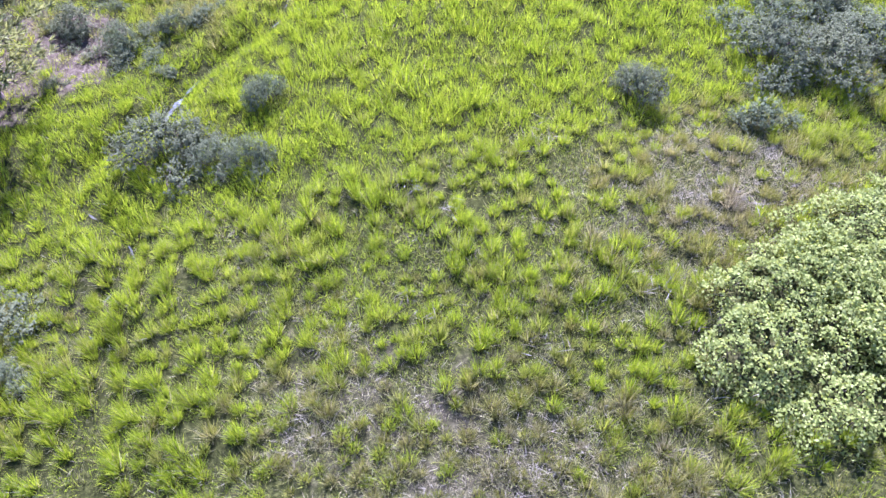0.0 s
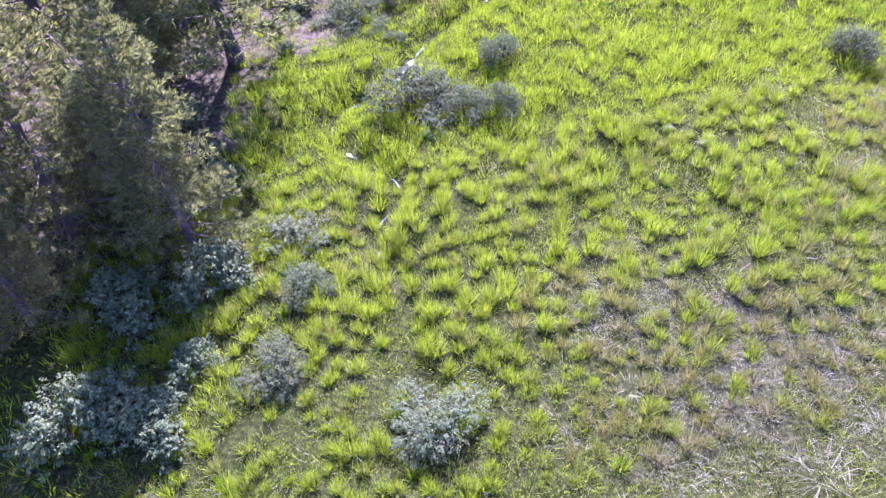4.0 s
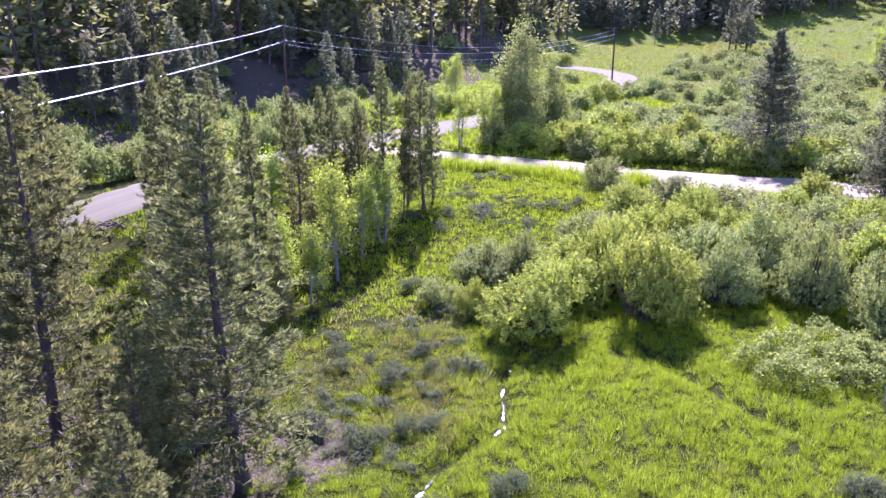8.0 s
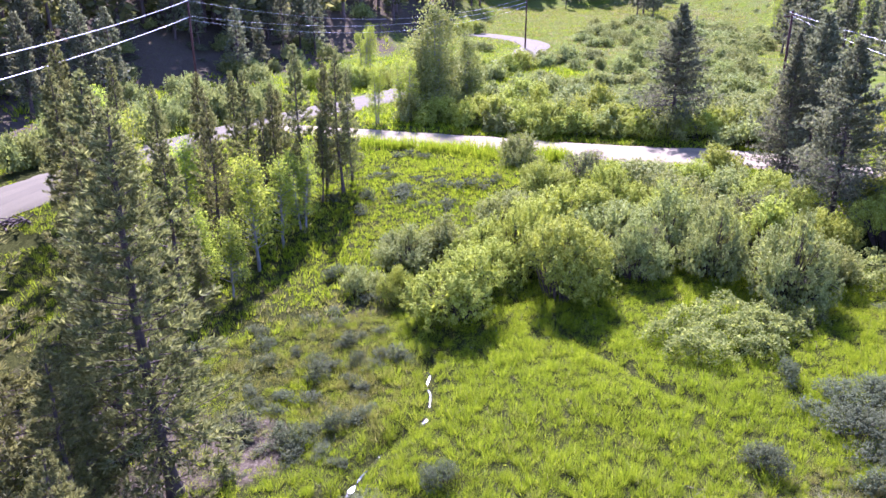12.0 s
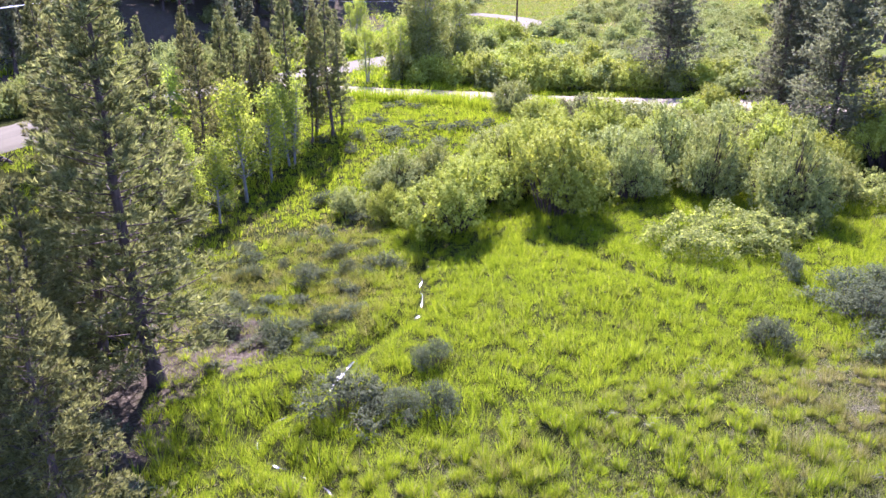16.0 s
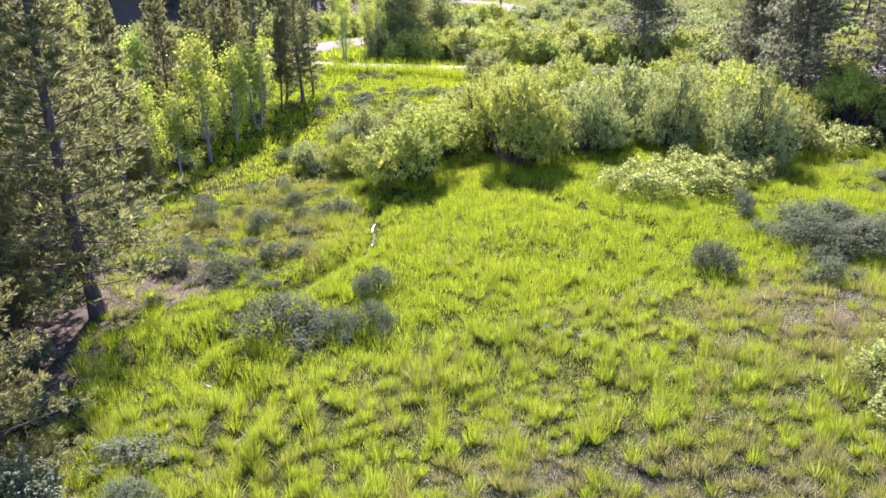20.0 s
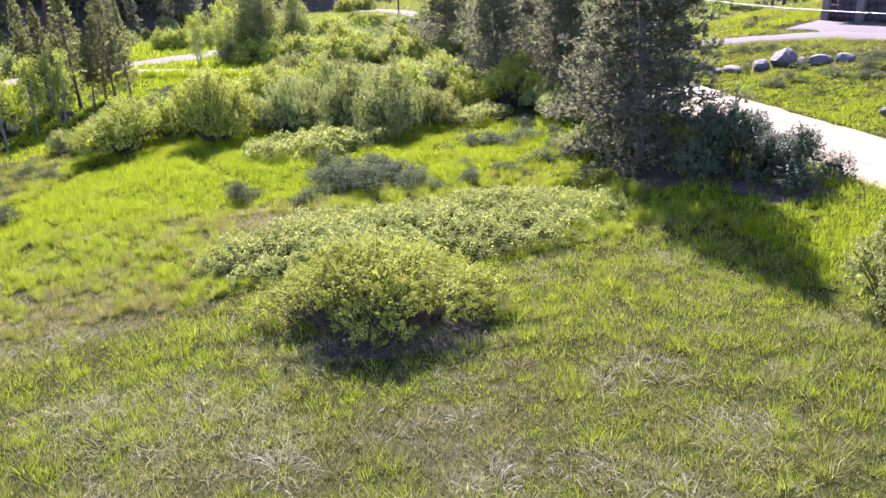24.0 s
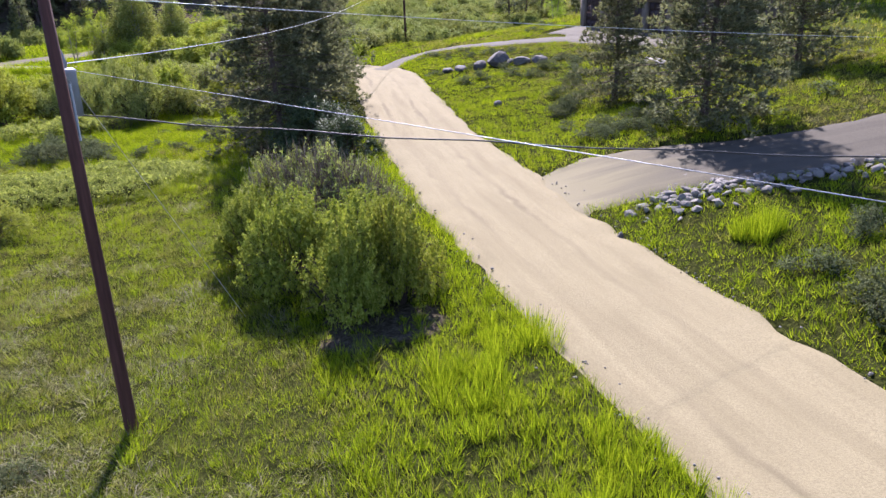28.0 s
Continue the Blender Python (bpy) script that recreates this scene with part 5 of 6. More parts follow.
# ---- low dogwood carpets ----
def dogwood(label, x, y, rx, ry, h, seed, n, leaf=0.072):
    """A dense low bed of broad pale leaves over short stems."""
    r = np.random.default_rng(seed)
    ob = thing("dogwood_thicket", label, "shrub")
    ob.matrix_basis = pose(x, y, 0)
    a, s = r.uniform(0, 6.28, n), np.sqrt(r.uniform(0, 1, n))
    edge = 1 + 0.5 * (value_noise(np.cos(a) * 1.8 + seed, np.sin(a) * 1.8, 0.7, seed) - 0.5) + 0.22 * (value_noise(np.cos(a) * 7, np.sin(a) * 7 + seed, 0.7, seed) - 0.5) + r.normal(0, 0.025, n)
    lx, ly = np.cos(a) * s * edge * rx, np.sin(a) * s * edge * ry
    tuft = value_noise(lx + x, ly + y, 3.3 * leaf, seed + 1)
    lump = 0.35 + 0.6 * value_noise(lx + x, ly + y, 0.9, seed) + 0.7 * tuft
    zz = h * lump * np.minimum(1, (1 - s) * 6.0 + 0.3) * np.where(tuft > 0.3, r.uniform(0.7, 1.0, n), r.uniform(0.1, 0.7, n))
    c = np.stack([lx, ly, soil(lx + x, ly + y) + zz], 1)
    d = np.stack([np.cos(a) * 0.3 + r.normal(0, 0.7, n), np.sin(a) * 0.3 + r.normal(0, 0.7, n), r.normal(0.1, 0.35, n)], 1)
    ln = leaf * r.uniform(0.7, 1.35, n)
    stems = Geo()
    for k in range(0, n, max(1, n // 160)):
        b = np.array([lx[k] * 0.96, ly[k] * 0.96, float(soil(lx[k] + x, ly[k] + y)) - 0.03])
        stems.add(*tube([b, (b + c[k]) / 2 + r.normal(0, 0.04, 3), c[k]], [0.012, 0.009, 0.005], 4))
    tagged(part("woody_base", stems, STEM, ob), kind="stuff")
    part("foliage", Geo().add(*leaves(c, d, ln, ln * 0.72, r, 0.15, face=unit(np.array([[0, 0, 1.0]]) + r.normal(0, 0.45, c.shape)))), DOGWOOD, ob)
    return ob


DG = "low spreading dogwood thicket with pale broad leaves"
dogwood(DG, 15.1, 7.1, 5.7, 3.7, 0.72, 71, 52000)
dogwood(DG, 9.4, 6.4, 2.9, 2.4, 0.68, 72, 17000)
dogwood(DG, 12.4, 22.4, 3.4, 2.2, 0.85, 73, 12000, 0.1)
dogwood(DG, 23.0, 26.0, 2.3, 1.8, 0.8, 74, 6000, 0.1)
dogwood(DG, 19.6, 8.2, 1.9, 2.2, 0.45, 75, 4500)
dogwood("shaded low shrubs at the foot of willows", 15.6, 22.8, 1.9, 1.3, 0.8, 76, 2500)


# ---- poles and wires ----
def power_pole(x, y, h, label, arm=True, tank=False, arm_z=0.5, lean=0.0, turn=0.0):
    ob = thing("utility_pole", label, "utility pole")
    z = float(soil(x, y))
    ob.matrix_basis = pose(x, y, z, 0, lean, turn)
    part("shaft", Geo().add(*tube([(0, 0, -0.3), (0, 0, h * 0.5), (0, 0, h - 0.03), (0, 0, h)], [0.15, 0.13, 0.105, 0.065], 12)), POLE, ob, "", True)
    if arm:
        part("crossarm", Geo().add(*box(-1.15, 0.11, h - arm_z - 0.06, 1.15, 0.21, h - arm_z + 0.06, 0.01)), POLE, ob)
        for s in (-1, 1):
            part("brace", Geo().add(*tube([(s * 0.75, 0.14, h - arm_z - 0.05), (0, 0.14, h - arm_z - 0.7)], [0.015, 0.015], 5)), STEEL, ob)
    for px, pz in ([(-1.0, h - arm_z + 0.06), (1.0, h - arm_z + 0.06)] if arm else []) + [(0, h)]:
        part("insulator", Geo().add(*tube([(px, 0.16 if px else 0, pz), (px, 0.16 if px else 0, pz + 0.05), (px, 0.16 if px else 0, pz + 0.06), (px, 0.16 if px else 0, pz + 0.15), (px, 0.16 if px else 0, pz + 0.2)], [0.02, 0.025, 0.06, 0.045, 0.02], 8)), CERAMIC, ob, "", True)
    if tank:
        t = part("transformer", Geo().add(*tube([(0.03, 0.5, 7.0), (0.03, 0.5, 7.03), (0.03, 0.5, 7.85), (0.03, 0.5, 7.9), (0.03, 0.5, 7.95), (0.03, 0.5, 7.96)], [0.02, 0.2, 0.2, 0.215, 0.17, 0.01], 16)), STEEL, ob, "pale grey pole transformer can", True)
        part("bushing", Geo().add(*tube([(0.03, 0.54, 7.95), (0.03, 0.56, 8.05), (0.03, 0.57, 8.12), (0.03, 0.6, 8.25)], [0.05, 0.07, 0.05, 0.02], 8)), CERAMIC, t, "", True)
        part("fuse_cutout", Geo().add(*tube([(-0.05, 0.85, 7.75), (-0.05, 0.85, 7.8), (-0.05, 0.85, 8.25), (-0.05, 0.85, 8.3)], [0.02, 0.05, 0.05, 0.02], 8)), CERAMIC, ob, "white fuse cutout", True)
        part("bracket", Geo().add(*box(-0.04, 0.1, 7.5, 0.04, 0.85, 7.58, 0.01)), STEEL, ob)
        part("conduit", Geo().add(*tube([(0.13, 0.06, 6.6), (0.14, 0.06, 7.2), (0.14, 0.06, 7.7)], [0.03, 0.03, 0.03], 6)), STEEL, ob, "", True)
    return ob


def wire(a, b, sag, radius, material, label, twist=0.0):
    """A hanging wire between two points."""
    t = np.linspace(0, 1, 40)[:, None]
    P = np.array(a) + (np.array(b) - np.array(a)) * t - np.array([0, 0, sag]) * 4 * t * (1 - t)
    if twist:
        P = P + np.stack([np.sin(t[:, 0] * 60), np.cos(t[:, 0] * 47), np.sin(t[:, 0] * 53)], 1) * twist
    return tagged(new("power_line", Geo().add(*tube(P, np.full(40, radius), 6)).mesh("power_line", material, True)), label, "wire", "overhead wires")


NEAR = (19.75, -17.0)
power_pole(*NEAR, 9.7, "dark brown wooden utility pole with a grey transformer", False, True)
zn = float(soil(*NEAR))
power_pole(46.8, 62.5, 9.6, "wooden utility pole beside the far bend", True, turn=20)
power_pole(-9.5, 88.0, 10.9, "wooden utility pole among the roadside pines", False)
power_pole(43.0, 121.0, 8.2, "wooden utility pole beside the winding dirt road", False)
for x, y in ((140, 162), (145, 166)):
    power_pole(x, y, 9, "distant utility pole on the grassy ridge", False)
AL = "thin pale overhead power wire"
wire((19.75, -16.5, 8.3), (46.8, 62.5, 10.0), 1.7, 0.01, WIRE, AL)
wire((19.75, -17.0, zn + 9.7), (46.2, 62.3, 10.4), 1.2, 0.009, WIRE, AL)
wire((19.75, -17.0, 9.6), (53.2, -9.4, 6.3), 0.2, 0.008, WIRE, AL)
wire((19.8, -16.5, 7.3), (48.0, -28.5, 6.1), 0.4, 0.016, CABLE, "thick sagging twisted service cable", 0.02)
wire((19.75, -16.4, 8.2), (38.5, -46.0, 7.6), 0.0, 0.005, WIRE, "thin pale wire crossing over the road")
wire((-9.5, 88.0, 11.2), (-20.5, 22.0, 11.2), 0.45, 0.03, WIRE, AL)
wire((-9.5, 88.0, 9.5), (-26.0, 29.0, 8.5), 0.5, 0.03, WIRE, AL)
wire((-9.5, 88.0, 11.2), (43.0, 121.0, 9.3), 2.6, 0.013, WIRE, AL)
wire((-9.5, 88.0, 9.6), (43.0, 121.0, 8.6), 2.2, 0.013, WIRE, AL)
wire((-9.5, 88.0, 9.2), (43.0, 121.0, 8.0), 2.6, 0.013, WIRE, AL)
tagged(new("guy_wire", Geo().add(*tube([(22.6, -12.0, float(soil(22.6, -12.0)) - 0.1), (19.8, -16.8, zn + 7.9)], [0.007, 0.007], 5)).mesh("guy_wire", WIRE, True)), "taut steel guy wire from the pole to the ground", "wire")


# ---- the garage ----
def garage():
    ob = thing("garage_building", "brown garage building with stone piers and dark doors", "building")
    x, y0, y1 = 57.0, 16.5, 34.6
    z = float(land(55.5, 26)) + 0.1
    depth, eave = 8.0, 3.3
    g = Geo().add(*box(x + 0.25, y0, z - 0.8, x + depth, y1, z + eave))
    part("wall", g, SIDING, ob)
    part("lintel", Geo().add(*box(x, y0 - 0.02, z + 2.5, x + 0.25, y1 + 0.02, z + eave)), SIDING, ob)
    n = 5
    pitch = (y1 - y0) / n
    for i in range(n + 1):
        yc = y0 + i * pitch
        part("pier", Geo().add(*box(x - 0.12, yc - 0.36, z - 0.8, x + 0.25, yc + 0.36, z + 2.5, 0.02)), STONE, ob, "tan stone pier")
    for i in range(n):
        a, b = y0 + i * pitch + 0.36, y0 + (i + 1) * pitch - 0.36
        d = part("garage_door", Geo().add(*box(x + 0.16, a, z, x + 0.246, b, z + 2.5)), DOOR, ob, "dark brown sectional door")
        for k in range(4):
            for q in range(4):
                w = (b - a) / 4
                part("panel", Geo().add(*box(x + 0.13, a + q * w + 0.06, z + 0.06 + k * 0.62, x + 0.162, a + (q + 1) * w - 0.06, z + 0.58 + k * 0.62)), DOOR, d)
    rz, e = z + eave, 0.7
    v = [(x - e, y0 - e, rz - 0.1), (x - e, y1 + e, rz - 0.1), (x + depth / 2, y1 + e, rz + 2.2), (x + depth / 2, y0 - e, rz + 2.2), (x + depth + e, y0 - e, rz - 0.1), (x + depth + e, y1 + e, rz - 0.1)]
    v += [(a, b, c + 0.16) for a, b, c in v]
    f = [(0, 1, 2, 3), (3, 2, 5, 4), (7, 6, 9, 8), (8, 9, 10, 11), (0, 6, 7, 1), (4, 5, 11, 10), (0, 3, 9, 6), (3, 4, 10, 9), (1, 7, 8, 2), (2, 8, 11, 5)]
    part("roof", Geo().add(v, f), ROOF, ob)
    for k in range(18):
        yy = y0 - e + 0.3 + k * (y1 - y0 + 2 * e - 0.6) / 17
        part("roof_seam", Geo().add(*tube([(x - e, yy, rz + 0.08), (x + depth / 2, yy, rz + 2.38)], [0.025, 0.025], 4)), ROOF, ob)
    return ob


garage()


# ---- rocks, wood, small things ----
def stone_mesh(seed, detail=2, material=ROCK, flat=0.62):
    bm = bmesh.new()
    bmesh.ops.create_icosphere(bm, subdivisions=detail, radius=1.0)
    r = random.Random(seed)
    cuts = [(Vector((r.gauss(0, 1), r.gauss(0, 1), r.gauss(0, 1))).normalized(), r.uniform(flat, 0.9)) for _ in range(11)]
    for v in bm.verts:
        for nrm, lim in cuts:
            d = v.co.dot(nrm)
            if d > lim:
                v.co -= nrm * (d - lim) * 0.9
        v.co *= 1 + 0.06 * noise.noise(v.co * 2.3 + Vector((seed, 0, 0)))
    me = bpy.data.meshes.new("stone")
    bm.to_mesh(me)
    bm.free()
    me.materials.append(material)
    return me


STONES = [stone_mesh(k, 2) for k in range(6)]
SMALL = [stone_mesh(k + 20, 2, PALE_ROCK, 0.42) for k in range(8)]
for k, (x, y, a, b, h) in enumerate(((44.6, 24.3, 1.1, 0.9, 0.75), (43.2, 25.0, 0.9, 0.7, 0.5), (45.7, 22.4, 0.8, 0.6, 0.42), (46.7, 21.4, 0.7, 0.6, 0.42), (42.0, 26.3, 1.0, 0.6, 0.34), (41.2, 27.0, 0.6, 0.5, 0.3), (45.2, 23.4, 0.5, 0.4, 0.3))):
    ob = new("boulder", STONES[k % 6])
    ob.matrix_basis = pose(x, y, float(soil(x, y)) + h * 0.45, 0, 0, k * 63) @ Matrix.Diagonal((a, b, h, 1))
    tagged(ob, "large grey weathered boulder on the grassy bank", "boulder", "boulders below the garage")
ob = new("rock", STONES[2])
ob.matrix_basis = pose(39.3, 11.0, float(soil(39.3, 11)) + 0.12, 0, 0, 30) @ Matrix.Diagonal((0.34, 0.26, 0.22, 1))
tagged(ob, "small pale rock in the roadside grass", "rock")
ob = new("rock", STONES[4])
ob.matrix_basis = pose(34.75, -12.1, float(soil(34.75, -12.1)) + 0.1, 0, 0, 10) @ Matrix.Diagonal((0.13, 0.1, 0.16, 1))
tagged(ob, "small white rock at the edge of the road", "rock")
bank = thing("rock_bank", "bank of loose pale grey stones below the driveway", "rock pile")
r1 = random.Random(11)
for k in range(298):
    u = k / 298
    x, y = 36.3 + 9.6 * u + r1.gauss(0, 0.35), -10.9 - 2.6 * u + r1.gauss(0, 0.6 + 0.3 * u)
    s = r1.uniform(0.1, 0.27)
    st = new("stone", SMALL[k % 8])
    st.matrix_basis = pose(x, y, float(soil(x, y)) + s * 0.35, r1.uniform(-30, 30), r1.uniform(-30, 30), r1.uniform(0, 360)) @ Matrix.Diagonal((s, s * r1.uniform(0.7, 1), s * r1.uniform(0.45, 0.75), 1))
    st.parent = bank


clods = Geo()
rc = np.random.default_rng(61)
edge = ROAD_LINES["road_main"][0]
edge = edge[(edge[:, 1] > -30) & (edge[:, 1] < 22)]
for k in range(520):
    p = edge[rc.integers(0, len(edge))]
    x, y = p[0] + rc.choice([-1, 1], p=[0.7, 0.3]) * rc.normal(2.85, 0.28), p[1] + rc.uniform(-0.3, 0.3)
    q = rc.uniform(0.015, 0.05)
    v, f = tube([(0, 0, -0.7), (0, 0, -0.1), (0.1, 0, 0.45), (0.1, 0.05, 0.6)], [0.5, 1.0, 0.7, 0.1], 6)
    clods.add(v * q * rc.uniform(0.6, 1.3, (1, 3)) * rc.uniform(0.85, 1.15, v.shape) + np.array([[x, y, float(land(x, y)) + 0.03]]), f)
tagged(new("roadside_stones", clods.mesh("roadside_stones", PALE_ROCK)), "small stones and clods along the road's edges", "stones", kind="stuff")


def log_stack(x, y, turn):
    ob = thing("plank_stack", "stack of weathered grey planks on the slope", "planks")
    ob.matrix_basis = pose(x, y, float(soil(x, y)), 0, 0, turn)
    for k in range(7):
        part("plank", Geo().add(*box(-1.9 + 0.1 * (k % 3), -0.6 + 0.24 * (k % 4), 0.02 + 0.13 * (k // 4), 1.9 - 0.15 * (k % 2), -0.4 + 0.24 * (k % 4), 0.13 + 0.13 * (k // 4), 0.01)), PLANK, ob)
    return ob


def brush_pile(x, y, seed):
    """A dark heap of old limbs at the roadside."""
    r = np.random.default_rng(seed)
    ob = thing("brush_pile", "dark heap of old limbs beside the dirt road", "brush pile")
    ob.matrix_basis = pose(x, y, float(soil(x, y)))
    for k in range(26):
        a, L = r.uniform(0, 6.28), r.uniform(0.7, 1.5)
        c = np.array([r.normal(0, 0.45), r.normal(0, 0.35), r.uniform(0.05, 0.55)])
        d = np.array([math.cos(a), math.sin(a), r.normal(0.1, 0.3)]) * L / 2
        part("limb", Geo().add(*tube([c - d, c + r.normal(0, 0.06, 3), c + d], [0.07, 0.06, 0.03], 6)), BARK, ob, "", True)
    return ob


brush_pile(-21.0, 50.6, 5)
log_stack(50.9, 12.2, 75)
log_stack(52.8, 8.6, 60)


def stalks(x, y, n, s, seed, label):
    """A fan of dead pale stalks lying in the grass."""
    r = np.random.default_rng(seed)
    c = np.stack([r.normal(0, 0.25 * s, n), r.normal(0, 0.25 * s, n), 0.22 + r.uniform(0, 0.12, n)], 1)
    d = np.stack([r.normal(0, 1, n), r.normal(0, 1, n), r.normal(0.2, 0.25, n)], 1)
    ob = new("dead_stalk_fan", Geo().add(*leaves(c, d, 0.5 * s * r.uniform(0.4, 1.2, n), 0.014, r, 0.1)).mesh("dead_stalk_fan", STRAW))
    ob.matrix_basis = pose(x, y, float(soil(x, y)))
    return tagged(ob, label, "dead stalks", "bleached stalks in the meadow", "stuff")


for k, (x, y) in enumerate(((2.4, 11.8), (1.7, 12.6), (0.9, 9.6), (1.4, 8.9), (8.6, 11.0), (6.2, 8.4), (7.0, 7.2), (9.2, 10.2), (3.6, 7.4), (5.2, 13.4), (11.0, -7.4), (9.4, -9.0), (13.2, -8.2), (14.6, -6.0), (7.8, -6.2), (12.2, -5.0), (16.4, -9.6), (10.2, -4.4))):
    stalks(x, y, 12, r0.uniform(0.6, 1.1), k, "few bleached dead stalks lying on the grass")


# ---- grass ----
def grass(name, label, x0, x1, y0, y1, cell, blades, height, width, seed, keep=None, spread=0.13, uneven=0.9, dry_add=0.0, splay=0.5, jitter=0.2, arch=0.0, dead=0.0):
    """Tufts of blades, one in each cell of a jittered grid: each leans its blades outwards from one foot."""
    r = np.random.default_rng(seed)
    X, Y = np.meshgrid(np.arange(x0, x1, cell), np.arange(y0, y1, cell))
    n = X.size
    x, y = X.ravel() + r.uniform(-0.6, 0.6, n) * cell, Y.ravel() + r.uniform(-0.6, 0.6, n) * cell
    ok = ~on_road(x, y, -0.12)
    ok &= r.uniform(0, 1, n) > 0.92 * litter_and_shade(x, y)
    ok &= distance_to(CREEK, x, y) > 0.14
    ok &= distance_to(DITCH, x, y) > 0.2
    ok &= (np.hypot((x - 15.1) / 5.2, (y - 7.1) / 3.3) > 1) & (np.hypot((x - 9.4) / 2.6, (y - 6.4) / 2.1) > 1)
    if keep is not None:
        ok &= keep(x, y)
    x, y = x[ok], y[ok]
    d = dryness(x, y)
    tall = 1 - 0.5 * uneven + uneven * value_noise(x, y, 1.3, seed)
    size = r.uniform(0.65, 1.3, len(x))
    h = height * tall * size * (1 - 0.25 * d)
    d = np.clip(d + r.normal(0, jitter, len(x)) + dry_add, 0, 1)
    k = blades
    X, Y, H, D, S = (np.repeat(q, k) for q in (x, y, h, d, size * spread))
    m = len(X)
    D = np.where(r.uniform(0, 1, m) < dead, r.uniform(0.75, 1.0, m), D)
    a, f = r.uniform(0, 6.28, m), np.sqrt(r.uniform(0, 1, m))
    bx, by = X + np.cos(a) * f * S, Y + np.sin(a) * f * S
    H = H * r.uniform(0.7, 1.15, m) * (1.08 - 0.45 * f * f)
    lean = (0.12 + splay * f + r.normal(0, 0.14, m)) * H * (1 + 0.8 * D)
    dx, dy = np.cos(a) * lean + r.normal(0, 0.04, m), np.sin(a) * lean + r.normal(0, 0.04, m)
    sa = r.uniform(0, 6.28, m)
    w = width * r.uniform(0.7, 1.3, m)
    sx, sy = np.cos(sa) * w / 2, np.sin(sa) * w / 2
    z = soil(bx, by) - 0.03
    g = Geo()
    if arch:
        v = np.empty((m, 5, 3))
        v[:, 0] = np.stack([bx - sx, by - sy, z], 1)
        v[:, 1] = np.stack([bx + sx, by + sy, z], 1)
        v[:, 2] = np.stack([bx + 0.6 * dx + sx, by + 0.6 * dy + sy, z + 0.62 * H], 1)
        v[:, 3] = np.stack([bx + 0.6 * dx - sx, by + 0.6 * dy - sy, z + 0.62 * H], 1)
        v[:, 4] = np.stack([bx + dx * (1 + arch), by + dy * (1 + arch), z + 0.3 * H + 0.04], 1)
        k = 5 * np.arange(m)[:, None]
        g.add(v, k + np.array([[0, 1, 2, 3]]))
        g.f3.append(k + np.array([[3, 2, 4]]))
        D = np.repeat(D, 5)
    else:
        v = np.empty((m, 3, 3))
        v[:, 0] = np.stack([bx - sx, by - sy, z], 1)
        v[:, 1] = np.stack([bx + sx, by + sy, z], 1)
        v[:, 2] = np.stack([bx + dx, by + dy, z + H], 1)
        g.add(v, np.arange(3 * m).reshape(m, 3))
        D = np.repeat(D, 3)
    return tagged(new(name, g.mesh(name, GRASS, False, {"dry": D})), label, "grass", kind="stuff")


grass("meadow_tussocks", "lush bright green grass tussocks of the wet meadow", -10, 24, 14, 31, 0.4, 84, 0.38, 0.014, 1, spread=0.19, splay=0.45, uneven=1.0, jitter=0.12, dead=0.05)
grass("meadow_grass", "fine green grass between the tussocks", -10, 24, 14, 31, 0.2, 11, 0.19, 0.014, 11, spread=0.15, dry_add=-0.08, jitter=0.15)
grass("creek_tussocks", "separate bright green grass tussocks near the creek", -14, 24, 4, 14, 0.4, 150, 0.42, 0.013, 21, lambda x, y: value_noise(x, y, 0.8, 33) > 0.26, spread=0.115, splay=0.28, uneven=0.9, jitter=0.22, dead=0.13)
grass("creek_grass", "short bleached grass between the tussocks", -14, 24, 5, 14, 0.17, 16, 0.22, 0.013, 22, lambda x, y: value_noise(x, y, 0.6, 31) > 0.2 + 0.1 * sm(4, 1, x) * sm(13, 11, y), spread=0.13, dry_add=0.04, splay=0.7, jitter=0.25, dead=0.16)
grass("dry_tussocks", "mixed straw-coloured and green meadow tussocks", -14, 25, -25, 5, 0.5, 62, 0.33, 0.012, 2, spread=0.22, splay=0.6, jitter=0.22, dry_add=0.08, dead=0.12)
grass("dry_grass", "short straw-coloured and green grass", -14, 25, -25, 5, 0.2, 12, 0.2, 0.013, 12, spread=0.16, splay=0.55, jitter=0.25, dead=0.2)
grass("bleached_grass", "pale lodged straw of last year in the meadow", -4, 22, 3, 14, 0.3, 26, 0.17, 0.008, 25, lambda x, y: value_noise(x, y, 0.9, 41) * 0.8 + value_noise(x, y, 3.0, 45) * 0.5 + 0.7 * dryness(x, y) > 0.79, spread=0.15, dry_add=0.5, splay=1.2, jitter=0.25, arch=0.3)
grass("lodged_straw", "pale bent straw lying in the dry meadow", -10, 24, -22, 3, 0.5, 30, 0.27, 0.01, 26, lambda x, y: value_noise(x, y, 1.5, 43) + 0.6 * dryness(x, y) > 0.7, spread=0.18, dry_add=0.6, splay=1.3, jitter=0.25, arch=0.35)
grass("verge_grass", "tall bright green grass along the road verge", 24, 31, -27, 24, 0.27, 26, 0.36, 0.017, 3, dry_add=-0.08)
grass("bank_grass", "green grass and herbs on the bank beyond the road", 34, 60, -26, 42, 0.36, 26, 0.24, 0.026, 4, spread=0.22, splay=0.7)
grass("far_meadow_grass", "sunlit yellow-green grass toward the far road", -10, 30, 31, 66, 0.42, 20, 0.36, 0.04, 5, spread=0.2)
grass("upper_bank_grass", "coarse grass on the slope above the driveway", 60, 100, -34, 60, 0.9, 16, 0.4, 0.08, 19, spread=0.45)
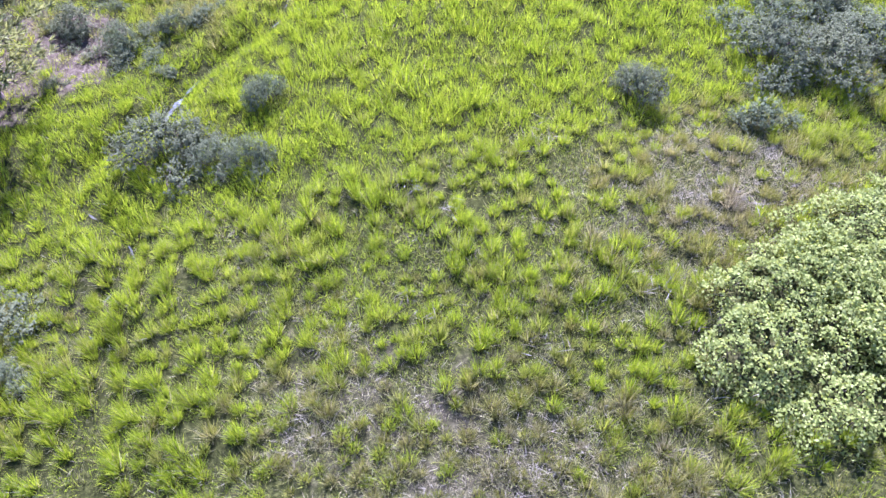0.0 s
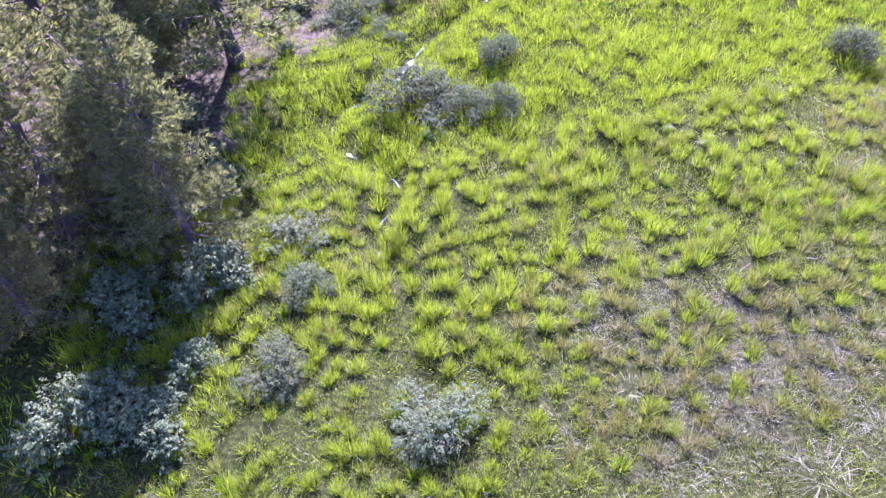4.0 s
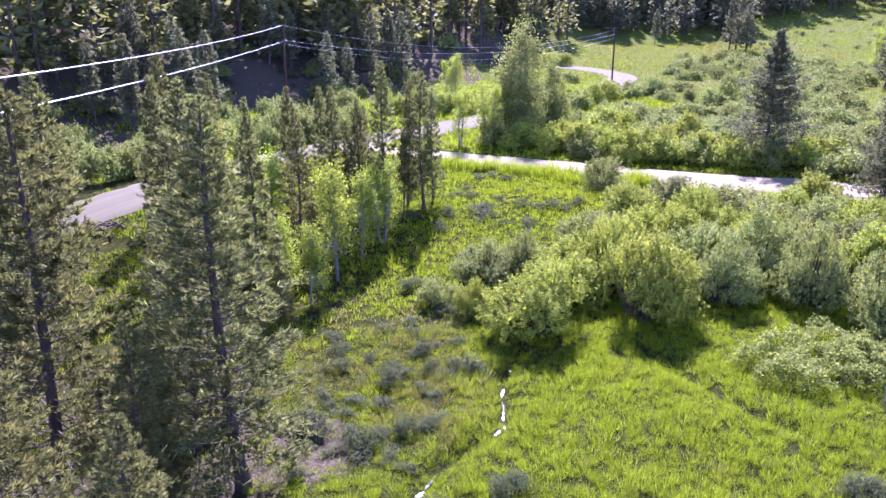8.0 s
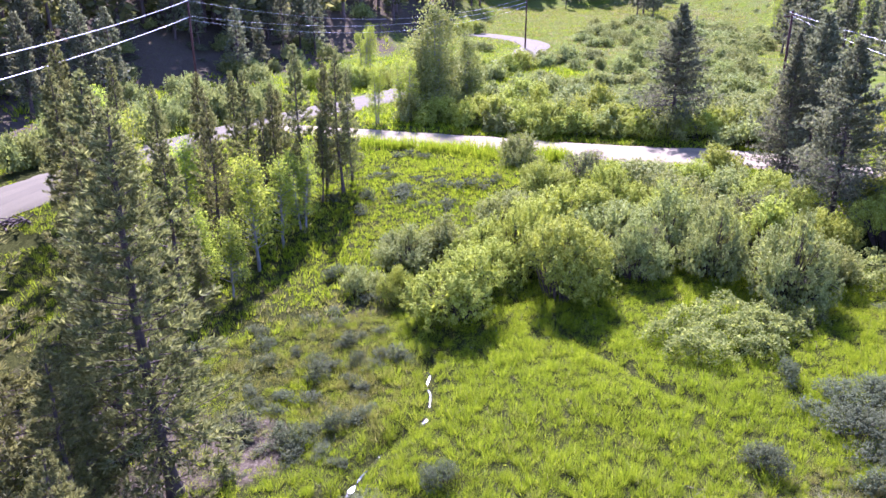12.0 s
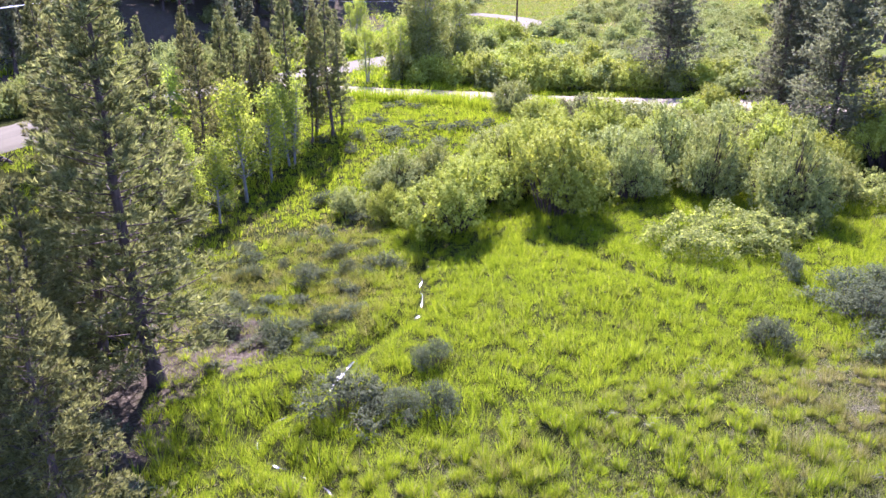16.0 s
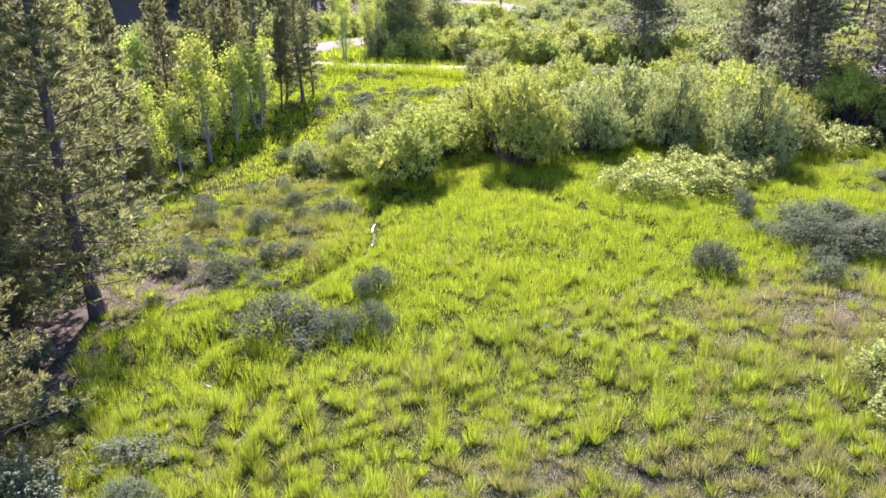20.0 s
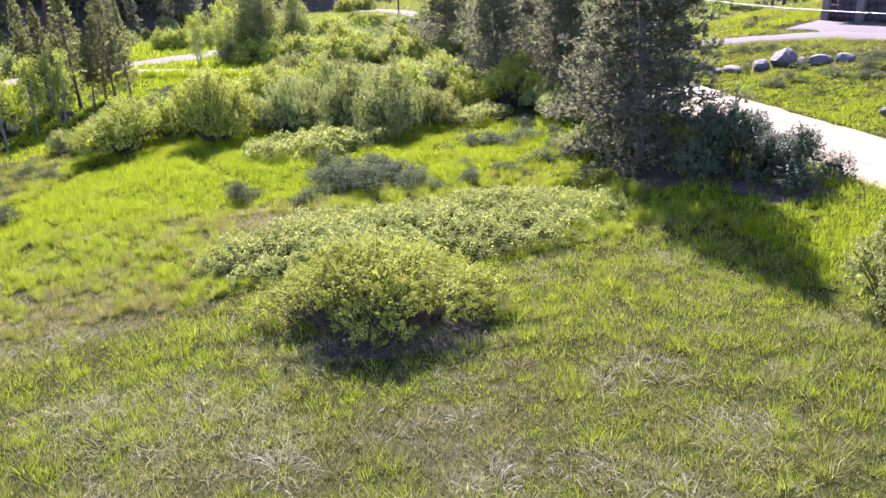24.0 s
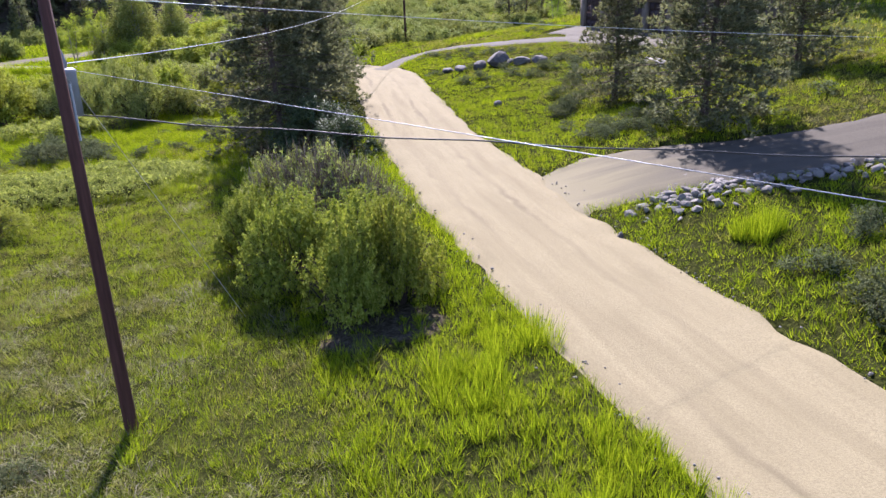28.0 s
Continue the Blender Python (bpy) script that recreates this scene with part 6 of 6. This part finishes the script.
grass("lane_grass", "green grass around the lane and far bend", 30, 66, 36, 66, 0.55, 18, 0.34, 0.05, 17, spread=0.26)
near_road = line_points([(-4, 69), (7, 62), (13, 57.5), (19, 53)], 0.5)
grass("roadside_reeds", "tall dark green grass along the near side of the road", -6, 20, 50, 71, 0.4, 26, 1.0, 0.045, 27, lambda x, y: (distance_to(near_road, x, y) < 1.5) & (value_noise(x, y, 2.0, 51) > 0.2), 0.22, dry_add=-0.2, splay=0.2)
grass("roadside_grass", "green grass strip along the county road", -40, 40, 66, 100, 0.7, 12, 0.5, 0.1, 6, spread=0.3)
grass("grove_grass", "sparse green grass under the pines", -46, -9, 4, 72, 0.45, 18, 0.36, 0.03, 7, lambda x, y: value_noise(x, y, 3.0, 14) > 0.35, 0.2)
grass("verge_tufts", "very tall fresh green grass tufts by the road", 25, 30, -27, -16.2, 0.42, 70, 0.6, 0.016, 8, lambda x, y: (value_noise(x, y, 1.6, 12) > 0.46) & (x > 26.2) & (np.hypot((x - 26.2) / 1.4, (y + 16.2) / 1.3) > 1), 0.2, dry_add=-0.4, splay=0.3)
grass("bank_tufts", "very tall fresh green grass tuft among stones", 37.3, 38.1, -15.7, -14.6, 0.26, 60, 0.95, 0.022, 9, None, 0.2, dry_add=-0.5, splay=0.2)
grass("valley_grass", "coarse green grass between the valley willows", 20, 108, 66, 200, 1.1, 12, 0.42, 0.09, 15, lambda x, y: x < 0.9 * y, 0.7, dry_add=0.25)
grass("ridge_grass", "coarse green grass on the eastern ridge", 80, 175, 70, 215, 1.6, 12, 0.5, 0.12, 18, lambda x, y: x > 0.5 * y, 0.9, dry_add=0.3)
grass("slope_grass", "coarse grass on the lower wooded slope", -75, 24, 84, 150, 1.4, 10, 0.55, 0.16, 16, lambda x, y: np.abs(-0.73 * (x + 22) + 0.68 * (y - 53) - 17) < 9, 0.6)
grass("outer_meadow_grass", "coarse mixed grass of the wider meadow", -50, 31, -50, 5, 0.75, 16, 0.3, 0.045, 23, lambda x, y: (x < -14) | (y < -25), 0.4, dry_add=0.1)
grass("far_bank_grass", "coarse grass along the road to the south", 34, 60, -52, -26, 0.75, 16, 0.3, 0.045, 24, None, 0.4)
